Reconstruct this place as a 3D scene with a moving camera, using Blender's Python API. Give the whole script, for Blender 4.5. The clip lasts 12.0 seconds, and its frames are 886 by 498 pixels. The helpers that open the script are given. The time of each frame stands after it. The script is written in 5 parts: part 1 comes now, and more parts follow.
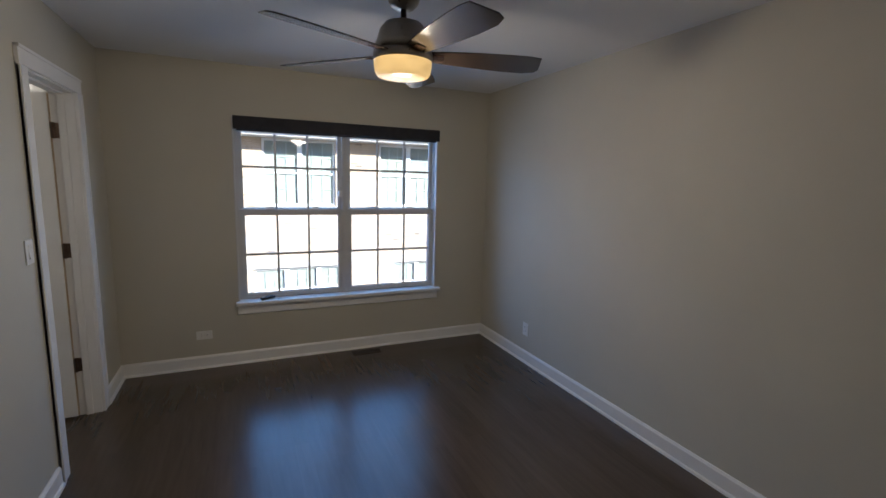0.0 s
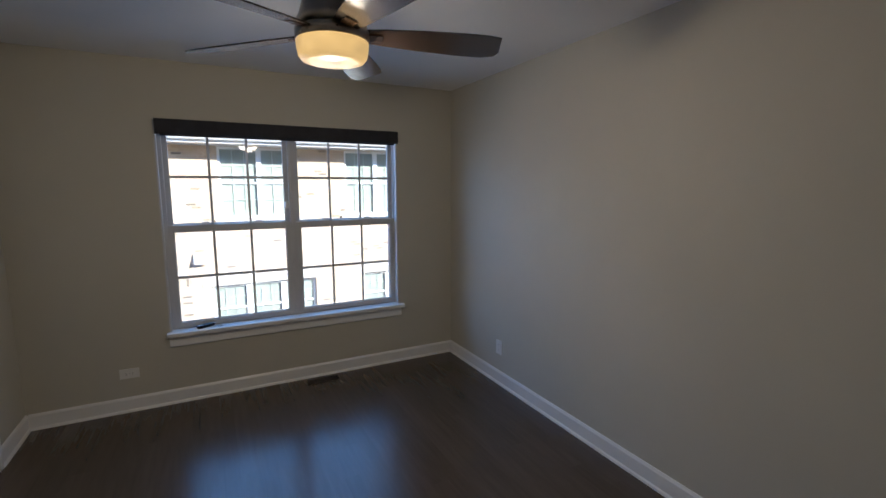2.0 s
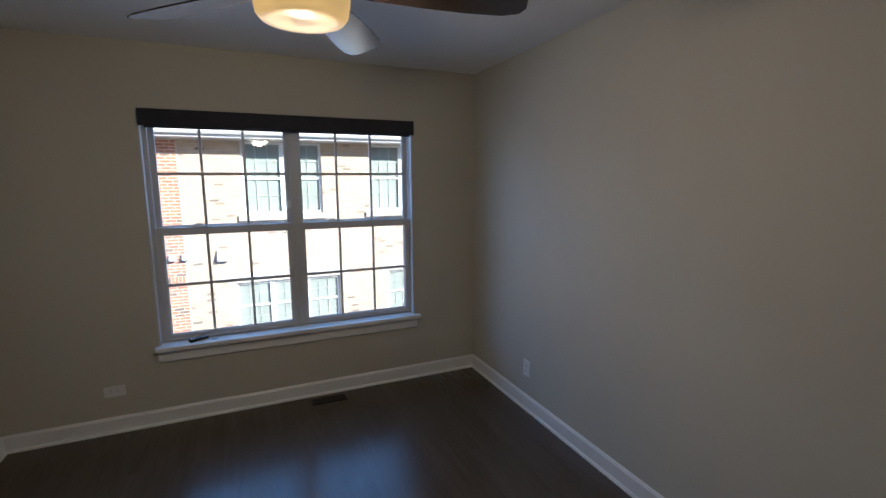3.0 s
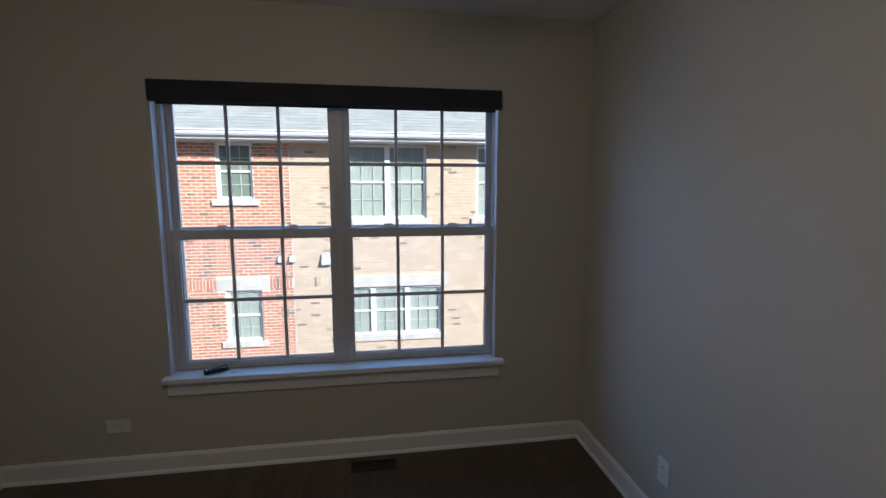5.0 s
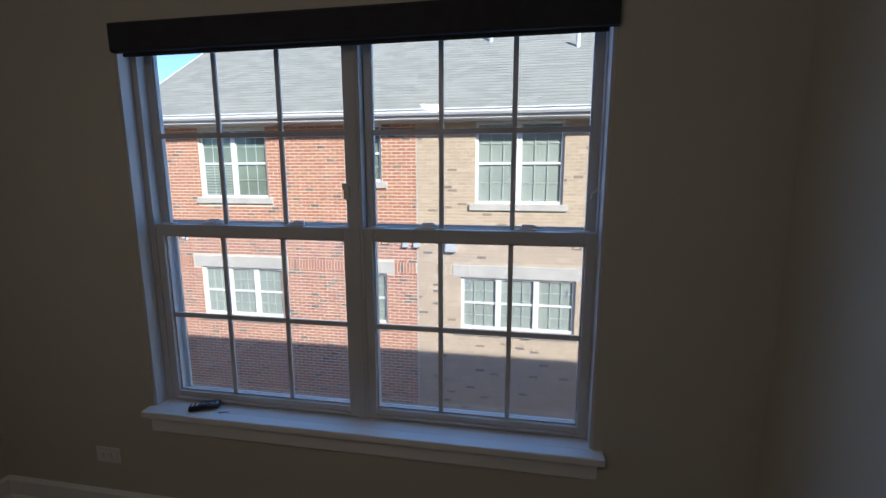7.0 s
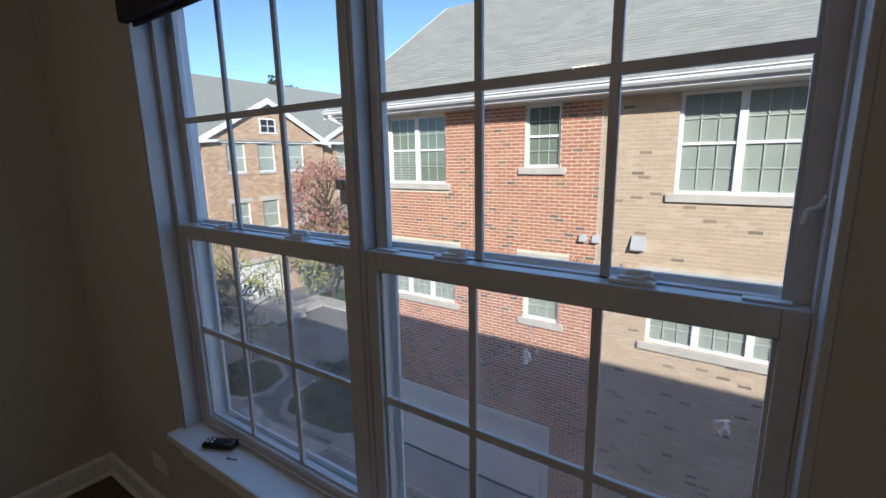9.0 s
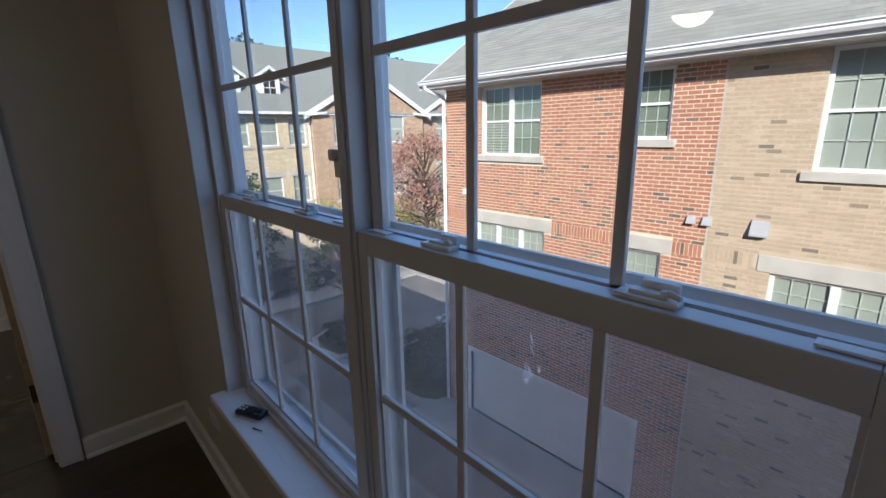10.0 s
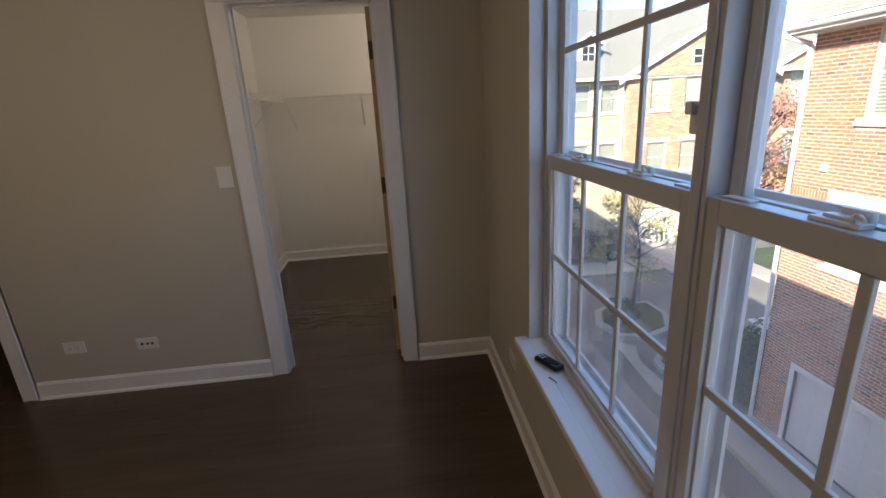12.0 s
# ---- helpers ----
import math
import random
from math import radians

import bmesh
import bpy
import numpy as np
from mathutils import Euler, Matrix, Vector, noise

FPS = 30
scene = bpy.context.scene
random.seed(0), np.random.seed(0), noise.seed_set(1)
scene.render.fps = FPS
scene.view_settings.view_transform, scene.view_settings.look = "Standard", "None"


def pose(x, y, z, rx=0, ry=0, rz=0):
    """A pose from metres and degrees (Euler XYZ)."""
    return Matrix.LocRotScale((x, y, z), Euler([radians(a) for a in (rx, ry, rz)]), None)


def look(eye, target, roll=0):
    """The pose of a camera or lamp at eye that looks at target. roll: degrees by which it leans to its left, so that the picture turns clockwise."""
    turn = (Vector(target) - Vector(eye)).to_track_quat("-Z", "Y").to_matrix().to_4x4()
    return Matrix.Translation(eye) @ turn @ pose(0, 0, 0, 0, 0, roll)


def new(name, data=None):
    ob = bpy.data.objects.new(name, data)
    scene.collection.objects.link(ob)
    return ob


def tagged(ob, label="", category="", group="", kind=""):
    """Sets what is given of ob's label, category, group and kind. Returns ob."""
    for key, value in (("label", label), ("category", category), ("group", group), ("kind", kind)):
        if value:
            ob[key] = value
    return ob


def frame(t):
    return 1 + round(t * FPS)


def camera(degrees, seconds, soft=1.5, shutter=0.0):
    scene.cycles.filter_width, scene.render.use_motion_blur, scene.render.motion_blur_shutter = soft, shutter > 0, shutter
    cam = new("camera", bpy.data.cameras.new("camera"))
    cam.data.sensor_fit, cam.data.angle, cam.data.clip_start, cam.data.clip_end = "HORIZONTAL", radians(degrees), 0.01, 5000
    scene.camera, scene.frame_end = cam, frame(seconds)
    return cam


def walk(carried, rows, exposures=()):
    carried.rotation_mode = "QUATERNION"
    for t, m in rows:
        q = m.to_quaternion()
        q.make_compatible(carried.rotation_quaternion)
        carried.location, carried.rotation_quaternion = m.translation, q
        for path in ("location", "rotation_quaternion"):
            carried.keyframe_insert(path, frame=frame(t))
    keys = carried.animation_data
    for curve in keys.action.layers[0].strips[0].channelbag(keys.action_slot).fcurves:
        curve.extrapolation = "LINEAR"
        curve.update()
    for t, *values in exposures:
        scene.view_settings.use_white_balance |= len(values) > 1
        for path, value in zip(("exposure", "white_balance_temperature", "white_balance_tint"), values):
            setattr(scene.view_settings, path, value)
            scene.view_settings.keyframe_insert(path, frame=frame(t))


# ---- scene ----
cam = camera(88.9, 12.0)
PATH = [
    (0, (-0.78, -4.013, 1.571), (0.031, -2.209, 1.273), 1.5),
    (0.5, (-0.759, -4.007, 1.581), (0.161, -2.251, 1.32), 1.1),
    (1, (-0.734, -3.965, 1.59), (0.25, -2.243, 1.331), 0.5),
    (1.5, (-0.653, -3.866, 1.582), (0.316, -2.137, 1.316), 0.0),
    (2, (-0.524, -3.703, 1.573), (0.387, -1.944, 1.3), -0.1),
    (2.5, (-0.41, -3.529, 1.554), (0.446, -1.742, 1.28), -0.3),
    (3, (-0.25, -3.328, 1.592), (0.539, -1.515, 1.294), -0.3),
    (5, (0.257, -2.464, 1.51), (0.556, -0.504, 1.248), -0.0),
    (5.5, (0.394, -2.249, 1.498), (0.513, -0.274, 1.209), 0.2),
    (6, (0.54, -2.024, 1.496), (0.501, -0.046, 1.205), 0.3),
    (6.5, (0.627, -1.767, 1.498), (0.448, 0.2, 1.182), 0.1),
    (7, (0.685, -1.525, 1.505), (0.336, 0.415, 1.168), -0.1),
    (9, (0.855, -0.691, 1.51), (-0.27, 0.915, 1.115), -1.0),
    (9.5, (0.875, -0.563, 1.502), (-0.414, 0.903, 1.067), -1.0),
    (10, (0.901, -0.424, 1.495), (-0.53, 0.88, 0.992), -1.1),
    (10.5, (0.853, -0.391, 1.473), (-0.696, 0.736, 0.898), -1.4),
    (11, (0.809, -0.441, 1.452), (-0.88, 0.442, 0.845), -2.3),
    (11.5, (0.816, -0.468, 1.462), (-1.009, 0.078, 0.851), -3.3),
    (12, (0.857, -0.49, 1.471), (-1.049, -0.321, 0.891), -3.4),
]
EXPOSURES = [(0, 3.28, 5850, 9), (3, 2.98, 5850, 9), (5, 2.43, 5800, 10), (7, 2.05, 5950, 11), (9, 1.88, 6250, 12), (10.5, 1.88, 6350, 12), (11.2, 2.25, 6750, 13), (12, 2.86, 7300, 15)]
walk(cam, [(t, look(eye, target, roll)) for t, eye, target, roll in PATH], EXPOSURES)

# ---- world, sun, exposure ----
SUN_FROM = Vector((0.95, -1.0, 0.727)).normalized()
world = bpy.data.worlds.new("sky")
scene.world = world
world.use_nodes = True
_nt = world.node_tree
_sky = _nt.nodes.new("ShaderNodeTexSky")
_sky.sky_type = "NISHITA"
_sky.sun_disc = False
_sky.dust_density = 0.0
_sky.air_density = 0.65
_sky.ozone_density = 4.0
_sky.sun_elevation = math.asin(SUN_FROM.z)
_sky.sun_rotation = math.atan2(SUN_FROM.x, SUN_FROM.y)
_nt.links.new(_sky.outputs[0], _nt.nodes["Background"].inputs[0])
_nt.nodes["Background"].inputs[1].default_value = 0.075
sun_data = bpy.data.lights.new("sun", "SUN")
sun_data.energy = 2.0
sun_data.angle = radians(0.5)
sun_data.color = (1.0, 0.96, 0.90)
sun = new("sun", sun_data)
sun.matrix_world = look(SUN_FROM * 60, (0, 0, 0))
# added area lamp outside the opening, standing in for the sky's light
sky_data = bpy.data.lights.new("daylight_fill", "AREA")
sky_data.shape = "RECTANGLE"
sky_data.size, sky_data.size_y = 1.68, 1.28
sky_data.energy = 1.4
sky_data.color = (0.15, 0.45, 1.0)
daylight_fill = new("daylight_fill", sky_data)
daylight_fill.matrix_world = look((0.068, 0.50, 1.45), (0.068, -2.1, -0.05))
# the bulb inside the fan's glass drum
bulb_data = bpy.data.lights.new("fan_bulb", "POINT")
bulb_data.energy = 2.2
bulb_data.shadow_soft_size = 0.10
bulb_data.color = (1.0, 0.80, 0.58)
fan_bulb = new("fan_bulb", bulb_data)
fan_bulb.location = (-0.066, -1.915, 2.077)
# its light through the drum's flat bottom
glow_data = bpy.data.lights.new("fan_downlight", "AREA")
glow_data.shape = "DISK"
glow_data.size = 0.20
glow_data.energy = 0.3
glow_data.color = (1.0, 0.80, 0.58)
fan_downlight = new("fan_downlight", glow_data)
fan_downlight.location = (-0.066, -1.915, 2.046)
# assumed ceiling light, out of view, added to brighten the closet
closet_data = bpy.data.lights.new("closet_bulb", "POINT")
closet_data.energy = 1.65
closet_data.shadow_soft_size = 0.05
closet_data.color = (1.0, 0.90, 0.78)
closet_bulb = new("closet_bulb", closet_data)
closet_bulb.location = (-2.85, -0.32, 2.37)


# ---- materials ----
def nodes_of(name, rough=0.5, metal=0.0, spec=0.5):
    m = bpy.data.materials.new(name)
    m.use_nodes = True
    nt = m.node_tree
    b = nt.nodes["Principled BSDF"]
    b.inputs["Roughness"].default_value = rough
    b.inputs["Metallic"].default_value = metal
    b.inputs["Specular IOR Level"].default_value = spec
    return m, nt, b


def ramp(nt, fac, stops):
    r = nt.nodes.new("ShaderNodeValToRGB")
    while len(r.color_ramp.elements) < len(stops):
        r.color_ramp.elements.new(0.5)
    for e, (p, c) in zip(r.color_ramp.elements, stops):
        e.position, e.color = p, (*c, 1)
    nt.links.new(fac, r.inputs[0])
    return r.outputs[0]


def noise_of(nt, scale, detail=4, stretch=(1, 1, 1), rough=0.55, space="Object"):
    tc = nt.nodes.new("ShaderNodeTexCoord")
    mp = nt.nodes.new("ShaderNodeMapping")
    mp.inputs["Scale"].default_value = stretch
    nt.links.new(tc.outputs[space], mp.inputs[0])
    n = nt.nodes.new("ShaderNodeTexNoise")
    n.inputs["Scale"].default_value = scale
    n.inputs["Detail"].default_value = detail
    n.inputs["Roughness"].default_value = rough
    nt.links.new(mp.outputs[0], n.inputs["Vector"])
    return n.outputs["Fac"]


def bump(nt, b, height, strength, distance=0.002):
    k = nt.nodes.new("ShaderNodeBump")
    k.inputs["Strength"].default_value = strength
    k.inputs["Distance"].default_value = distance
    nt.links.new(height, k.inputs["Height"])
    nt.links.new(k.outputs[0], b.inputs["Normal"])


def math_node(nt, op, a, v):
    k = nt.nodes.new("ShaderNodeMath")
    k.operation = op
    for i, s in enumerate((a, v)):
        if isinstance(s, (int, float)):
            k.inputs[i].default_value = s
        else:
            nt.links.new(s, k.inputs[i])
    return k.outputs[0]


def mixed(nt, fac, a, b, mode="MIX"):
    k = nt.nodes.new("ShaderNodeMix")
    k.data_type, k.blend_type = "RGBA", mode
    for i, s in ((0, fac), (6, a), (7, b)):
        if isinstance(s, (int, float)):
            k.inputs[i].default_value = s
        elif isinstance(s, tuple):
            k.inputs[i].default_value = (*s, 1)
        else:
            nt.links.new(s, k.inputs[i])
    return k.outputs[2]


def paint(name, color, rough=0.55, var=0.06, scale=2.0, relief=0.12, fine=220.0, spec=0.4, metal=0.0):
    """Painted or plain surface: soft uneven tone at large scale, fine roller relief."""
    m, nt, b = nodes_of(name, rough, metal, spec)
    lo = tuple(c * (1 - var) for c in color)
    hi = tuple(min(1, c * (1 + var)) for c in color)
    big = noise_of(nt, scale, 5)
    nt.links.new(ramp(nt, big, [(0.3, lo), (0.7, hi)]), b.inputs["Base Color"])
    f = noise_of(nt, fine, 3)
    bump(nt, b, f, relief, 0.001)
    r = math_node(nt, "MULTIPLY_ADD", noise_of(nt, scale * 6, 3), 0.16)
    r.node.inputs[2].default_value = rough - 0.08
    nt.links.new(r, b.inputs["Roughness"])
    return m


M = {}
GZ = -6.1  # ground level outdoors
M["wall"] = paint("greige_wall_paint", (0.575, 0.545, 0.462), 0.62, 0.035, 1.3, 0.25, 160)
M["closet"] = paint("white_closet_paint", (0.86, 0.85, 0.82), 0.6, 0.03, 1.3, 0.2, 160)
M["ceil"] = paint("ceiling_paint", (0.86, 0.855, 0.84), 0.75, 0.03, 1.0, 0.35, 120)
M["trim"] = paint("white_trim_paint", (0.86, 0.85, 0.83), 0.38, 0.03, 3.0, 0.08, 60)
M["vinyl"] = paint("white_window_vinyl", (0.62, 0.615, 0.61), 0.35, 0.04, 4.0, 0.05, 90)
M["plate"] = paint("white_plastic", (0.82, 0.81, 0.78), 0.35, 0.02, 9.0, 0.03, 90)
M["tan_edge"] = paint("tan_door_edge", (0.50, 0.38, 0.25), 0.6, 0.15, 14.0, 0.2, 120)
M["slot"] = paint("dark_slot", (0.03, 0.03, 0.03), 0.6, 0.1, 9.0, 0.03, 90)
M["shade_cloth"] = paint("charcoal_shade_cloth", (0.035, 0.035, 0.042), 0.8, 0.15, 20.0, 0.4, 700)
M["bronze"] = paint("aged_bronze", (0.16, 0.11, 0.08), 0.4, 0.25, 30.0, 0.1, 200, 0.5, 0.9)
M["nickel"] = paint("brushed_nickel", (0.38, 0.345, 0.30), 0.3, 0.06, 12.0, 0.08, 300, 0.5, 1.0)
M["black"] = paint("black_plastic", (0.015, 0.015, 0.017), 0.28, 0.1, 30.0, 0.05, 200)
M["silver"] = paint("silver_plastic", (0.5, 0.5, 0.5), 0.3, 0.05, 30.0, 0.03, 200, 0.5, 0.6)
M["register"] = paint("brown_register_metal", (0.05, 0.035, 0.028), 0.45, 0.15, 30.0, 0.05, 200, 0.5, 0.5)
M["wire"] = paint("white_coated_wire", (0.82, 0.82, 0.8), 0.4, 0.03, 9.0, 0.02, 90)
M["stone"] = paint("limestone", (0.50, 0.465, 0.41), 0.85, 0.12, 3.0, 0.5, 60, 0.2)
M["mortar"] = paint("mortar", (0.70, 0.62, 0.49), 0.95, 0.12, 5.0, 0.6, 90, 0.1)
M["tan_mortar"] = paint("tan_mortar", (0.56, 0.46, 0.34), 0.95, 0.12, 5.0, 0.6, 90, 0.1)
M["white_ext"] = paint("white_exterior_paint", (0.78, 0.78, 0.77), 0.5, 0.05, 2.0, 0.1, 60)
M["garage"] = paint("white_garage_door", (0.74, 0.74, 0.74), 0.5, 0.05, 1.0, 0.1, 60)
M["vent_metal"] = paint("grey_vent_metal", (0.42, 0.43, 0.43), 0.5, 0.06, 8.0, 0.05, 60)
M["asphalt"] = paint("asphalt", (0.20, 0.195, 0.182), 0.9, 0.3, 0.35, 0.8, 25, 0.2)
M["concrete"] = paint("concrete", (0.40, 0.385, 0.35), 0.9, 0.14, 0.8, 0.5, 30, 0.2)
M["lawn"] = paint("lawn_soil", (0.06, 0.085, 0.03), 0.95, 0.35, 0.6, 0.6, 12, 0.1)
M["grille"] = paint("grey_white_grille", (0.70, 0.72, 0.67), 0.5, 0.04, 2.0, 0.1, 40)
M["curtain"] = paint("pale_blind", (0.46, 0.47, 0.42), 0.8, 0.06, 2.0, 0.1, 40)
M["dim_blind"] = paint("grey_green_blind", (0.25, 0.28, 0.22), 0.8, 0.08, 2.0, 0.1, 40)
M["blind_slat"] = paint("grey_blind_slat", (0.50, 0.52, 0.48), 0.7, 0.05, 2.0, 0.1, 40)
M["car_dark"] = paint("dark_car_paint", (0.06, 0.062, 0.07), 0.25, 0.05, 2.0, 0.02, 60, 0.6)
M["car_light"] = paint("silver_car_paint", (0.45, 0.46, 0.47), 0.25, 0.05, 2.0, 0.02, 60, 0.6)
M["red_lens"] = paint("red_lens", (0.45, 0.03, 0.025), 0.25, 0.05, 9.0, 0.02, 60, 0.6)
M["bark"] = paint("bark", (0.09, 0.07, 0.055), 0.9, 0.3, 6.0, 0.8, 40, 0.1)
M["ext_stucco"] = paint("own_facade", (0.4, 0.3, 0.22), 0.9, 0.1, 2.0, 0.4, 20, 0.1)
M["dark_room"] = paint("hall_paint", (0.42, 0.40, 0.30), 0.7, 0.05, 1.3, 0.2, 160)


def glass_material(name, tint=(1, 1, 1), ior=1.5, rough=0.0, gain=1.0):
    m = bpy.data.materials.new(name)
    m.use_nodes = True
    nt = m.node_tree
    nt.nodes.clear()
    out = nt.nodes.new("ShaderNodeOutputMaterial")
    tr = nt.nodes.new("ShaderNodeBsdfTransparent")
    tr.inputs[0].default_value = (*tint, 1)
    gl = nt.nodes.new("ShaderNodeBsdfGlossy")
    gl.inputs["Roughness"].default_value = rough
    lw = nt.nodes.new("ShaderNodeLayerWeight")
    lw.inputs[0].default_value = 0.5
    f0 = ((ior - 1) / (ior + 1)) ** 2
    gloss = math_node(nt, "MULTIPLY_ADD", math_node(nt, "POWER", lw.outputs["Facing"], 5.0), (1 - f0) * gain)
    gloss.node.inputs[2].default_value = f0 * gain
    mx = nt.nodes.new("ShaderNodeMixShader")
    nt.links.new(gloss, mx.inputs[0])
    nt.links.new(tr.outputs[0], mx.inputs[1])
    nt.links.new(gl.outputs[0], mx.inputs[2])
    nt.links.new(mx.outputs[0], out.inputs[0])
    return m


M["glass"] = glass_material("window_glass", (0.97, 0.98, 0.97))
M["ext_glass"] = glass_material("house_glass", (0.93, 0.95, 0.94), 1.5)


def screen_material(name, lo, hi):
    """Fine grey insect mesh: lets most light through, scatters the rest, a little dusty."""
    m = bpy.data.materials.new(name)
    m.use_nodes = True
    nt = m.node_tree
    nt.nodes.clear()
    out = nt.nodes.new("ShaderNodeOutputMaterial")
    tr = nt.nodes.new("ShaderNodeBsdfTransparent")
    df = nt.nodes.new("ShaderNodeBsdfTranslucent")
    df.inputs[0].default_value = (0.90, 0.83, 0.80, 1)
    mx = nt.nodes.new("ShaderNodeMixShader")
    dust = noise_of(nt, 14, 6)
    r = nt.nodes.new("ShaderNodeMapRange")
    for i, v in enumerate((0.35, 0.75, lo, hi)):
        r.inputs[i + 1].default_value = v
    nt.links.new(dust, r.inputs[0])
    nt.links.new(r.outputs[0], mx.inputs[0])
    nt.links.new(tr.outputs[0], mx.inputs[1])
    nt.links.new(df.outputs[0], mx.inputs[2])
    nt.links.new(mx.outputs[0], out.inputs[0])
    return m


M["screen"] = screen_material("insect_mesh", 0.04, 0.075)
M["splash"] = screen_material("dried_pale_splash", 0.45, 0.75)


def piece_random(nt):
    """One random number for each piece, whether an object of its own or an island of a joined mesh."""
    oi = nt.nodes.new("ShaderNodeObjectInfo")
    ge = nt.nodes.new("ShaderNodeNewGeometry")
    s = math_node(nt, "ADD", oi.outputs["Random"], ge.outputs["Random Per Island"])
    return math_node(nt, "FRACT", s, 0.0)


def brick_material(name, stops):
    m, nt, b = nodes_of(name, 0.9, 0, 0.15)
    r = piece_random(nt)
    col = ramp(nt, r, stops)
    col.node.color_ramp.interpolation = "CONSTANT"
    grain = ramp(nt, noise_of(nt, 30, 6, (1, 1, 2)), [(0.3, (0.72, 0.72, 0.72)), (0.7, (1.12, 1.1, 1.08))])
    nt.links.new(mixed(nt, 1.0, col, grain, "MULTIPLY"), b.inputs["Base Color"])
    bump(nt, b, noise_of(nt, 90, 5), 0.5, 0.004)
    return m


M["red_brick"] = brick_material("red_brick", [(0, (0.47, 0.205, 0.128)), (0.28, (0.52, 0.238, 0.150)), (0.55, (0.45, 0.190, 0.122)),
                                              (0.76, (0.50, 0.24, 0.14)), (0.92, (0.20, 0.145, 0.118)), (0.955, (0.28, 0.185, 0.135))])
M["tan_brick"] = brick_material("tan_brick", [(0, (0.53, 0.415, 0.295)), (0.3, (0.55, 0.43, 0.31)), (0.6, (0.515, 0.40, 0.285)),
                                              (0.84, (0.60, 0.475, 0.35)), (0.955, (0.24, 0.20, 0.16)), (0.975, (0.33, 0.26, 0.19))])
M["shingle"] = brick_material("grey_shingle", [(0, (0.335, 0.335, 0.292)), (0.3, (0.36, 0.358, 0.312)), (0.6, (0.315, 0.316, 0.276)), (0.85, (0.375, 0.372, 0.325))])


def far_brick(name, a, bcol, dark):
    """Brickwork of a distant front: courses too small to tell apart singly."""
    m, nt, b = nodes_of(name, 0.9, 0, 0.15)
    tc = nt.nodes.new("ShaderNodeTexCoord")
    mp = nt.nodes.new("ShaderNodeMapping")
    mp.inputs["Rotation"].default_value = (radians(90), 0, 0)
    nt.links.new(tc.outputs["Object"], mp.inputs[0])
    k = nt.nodes.new("ShaderNodeTexBrick")
    for n, v in (("Scale", 1.0), ("Mortar Size", 0.006), ("Brick Width", 0.203), ("Row Height", 0.0677)):
        k.inputs[n].default_value = v
    k.inputs["Color1"].default_value, k.inputs["Color2"].default_value = (*a, 1), (*bcol, 1)
    k.inputs["Mortar"].default_value = (0.48, 0.43, 0.36, 1)
    nt.links.new(mp.outputs[0], k.inputs["Vector"])
    spots = ramp(nt, noise_of(nt, 7.5, 3, (1, 1, 3), 0.7), [(0.53, (1, 1, 1)), (0.64, dark)])
    nt.links.new(mixed(nt, 1.0, k.outputs["Color"], spots, "MULTIPLY"), b.inputs["Base Color"])
    bump(nt, b, k.outputs["Fac"], -0.4, 0.006)
    return m


M["far_tan"] = far_brick("far_tan_brick", (0.55, 0.44, 0.275), (0.74, 0.615, 0.415), (0.66, 0.60, 0.54))
M["far_brown"] = far_brick("far_brown_brick", (0.42, 0.255, 0.155), (0.62, 0.44, 0.285), (0.46, 0.40, 0.37))


def roof_felt():
    m, nt, b = nodes_of("far_grey_shingle", 0.95, 0, 0.1)
    c = ramp(nt, noise_of(nt, 3.0, 6, (1, 4, 4)), [(0.3, (0.235, 0.243, 0.215)), (0.7, (0.30, 0.308, 0.275))])
    nt.links.new(c, b.inputs["Base Color"])
    bump(nt, b, noise_of(nt, 30, 4), 0.4, 0.01)
    return m


M["far_roof"] = roof_felt()


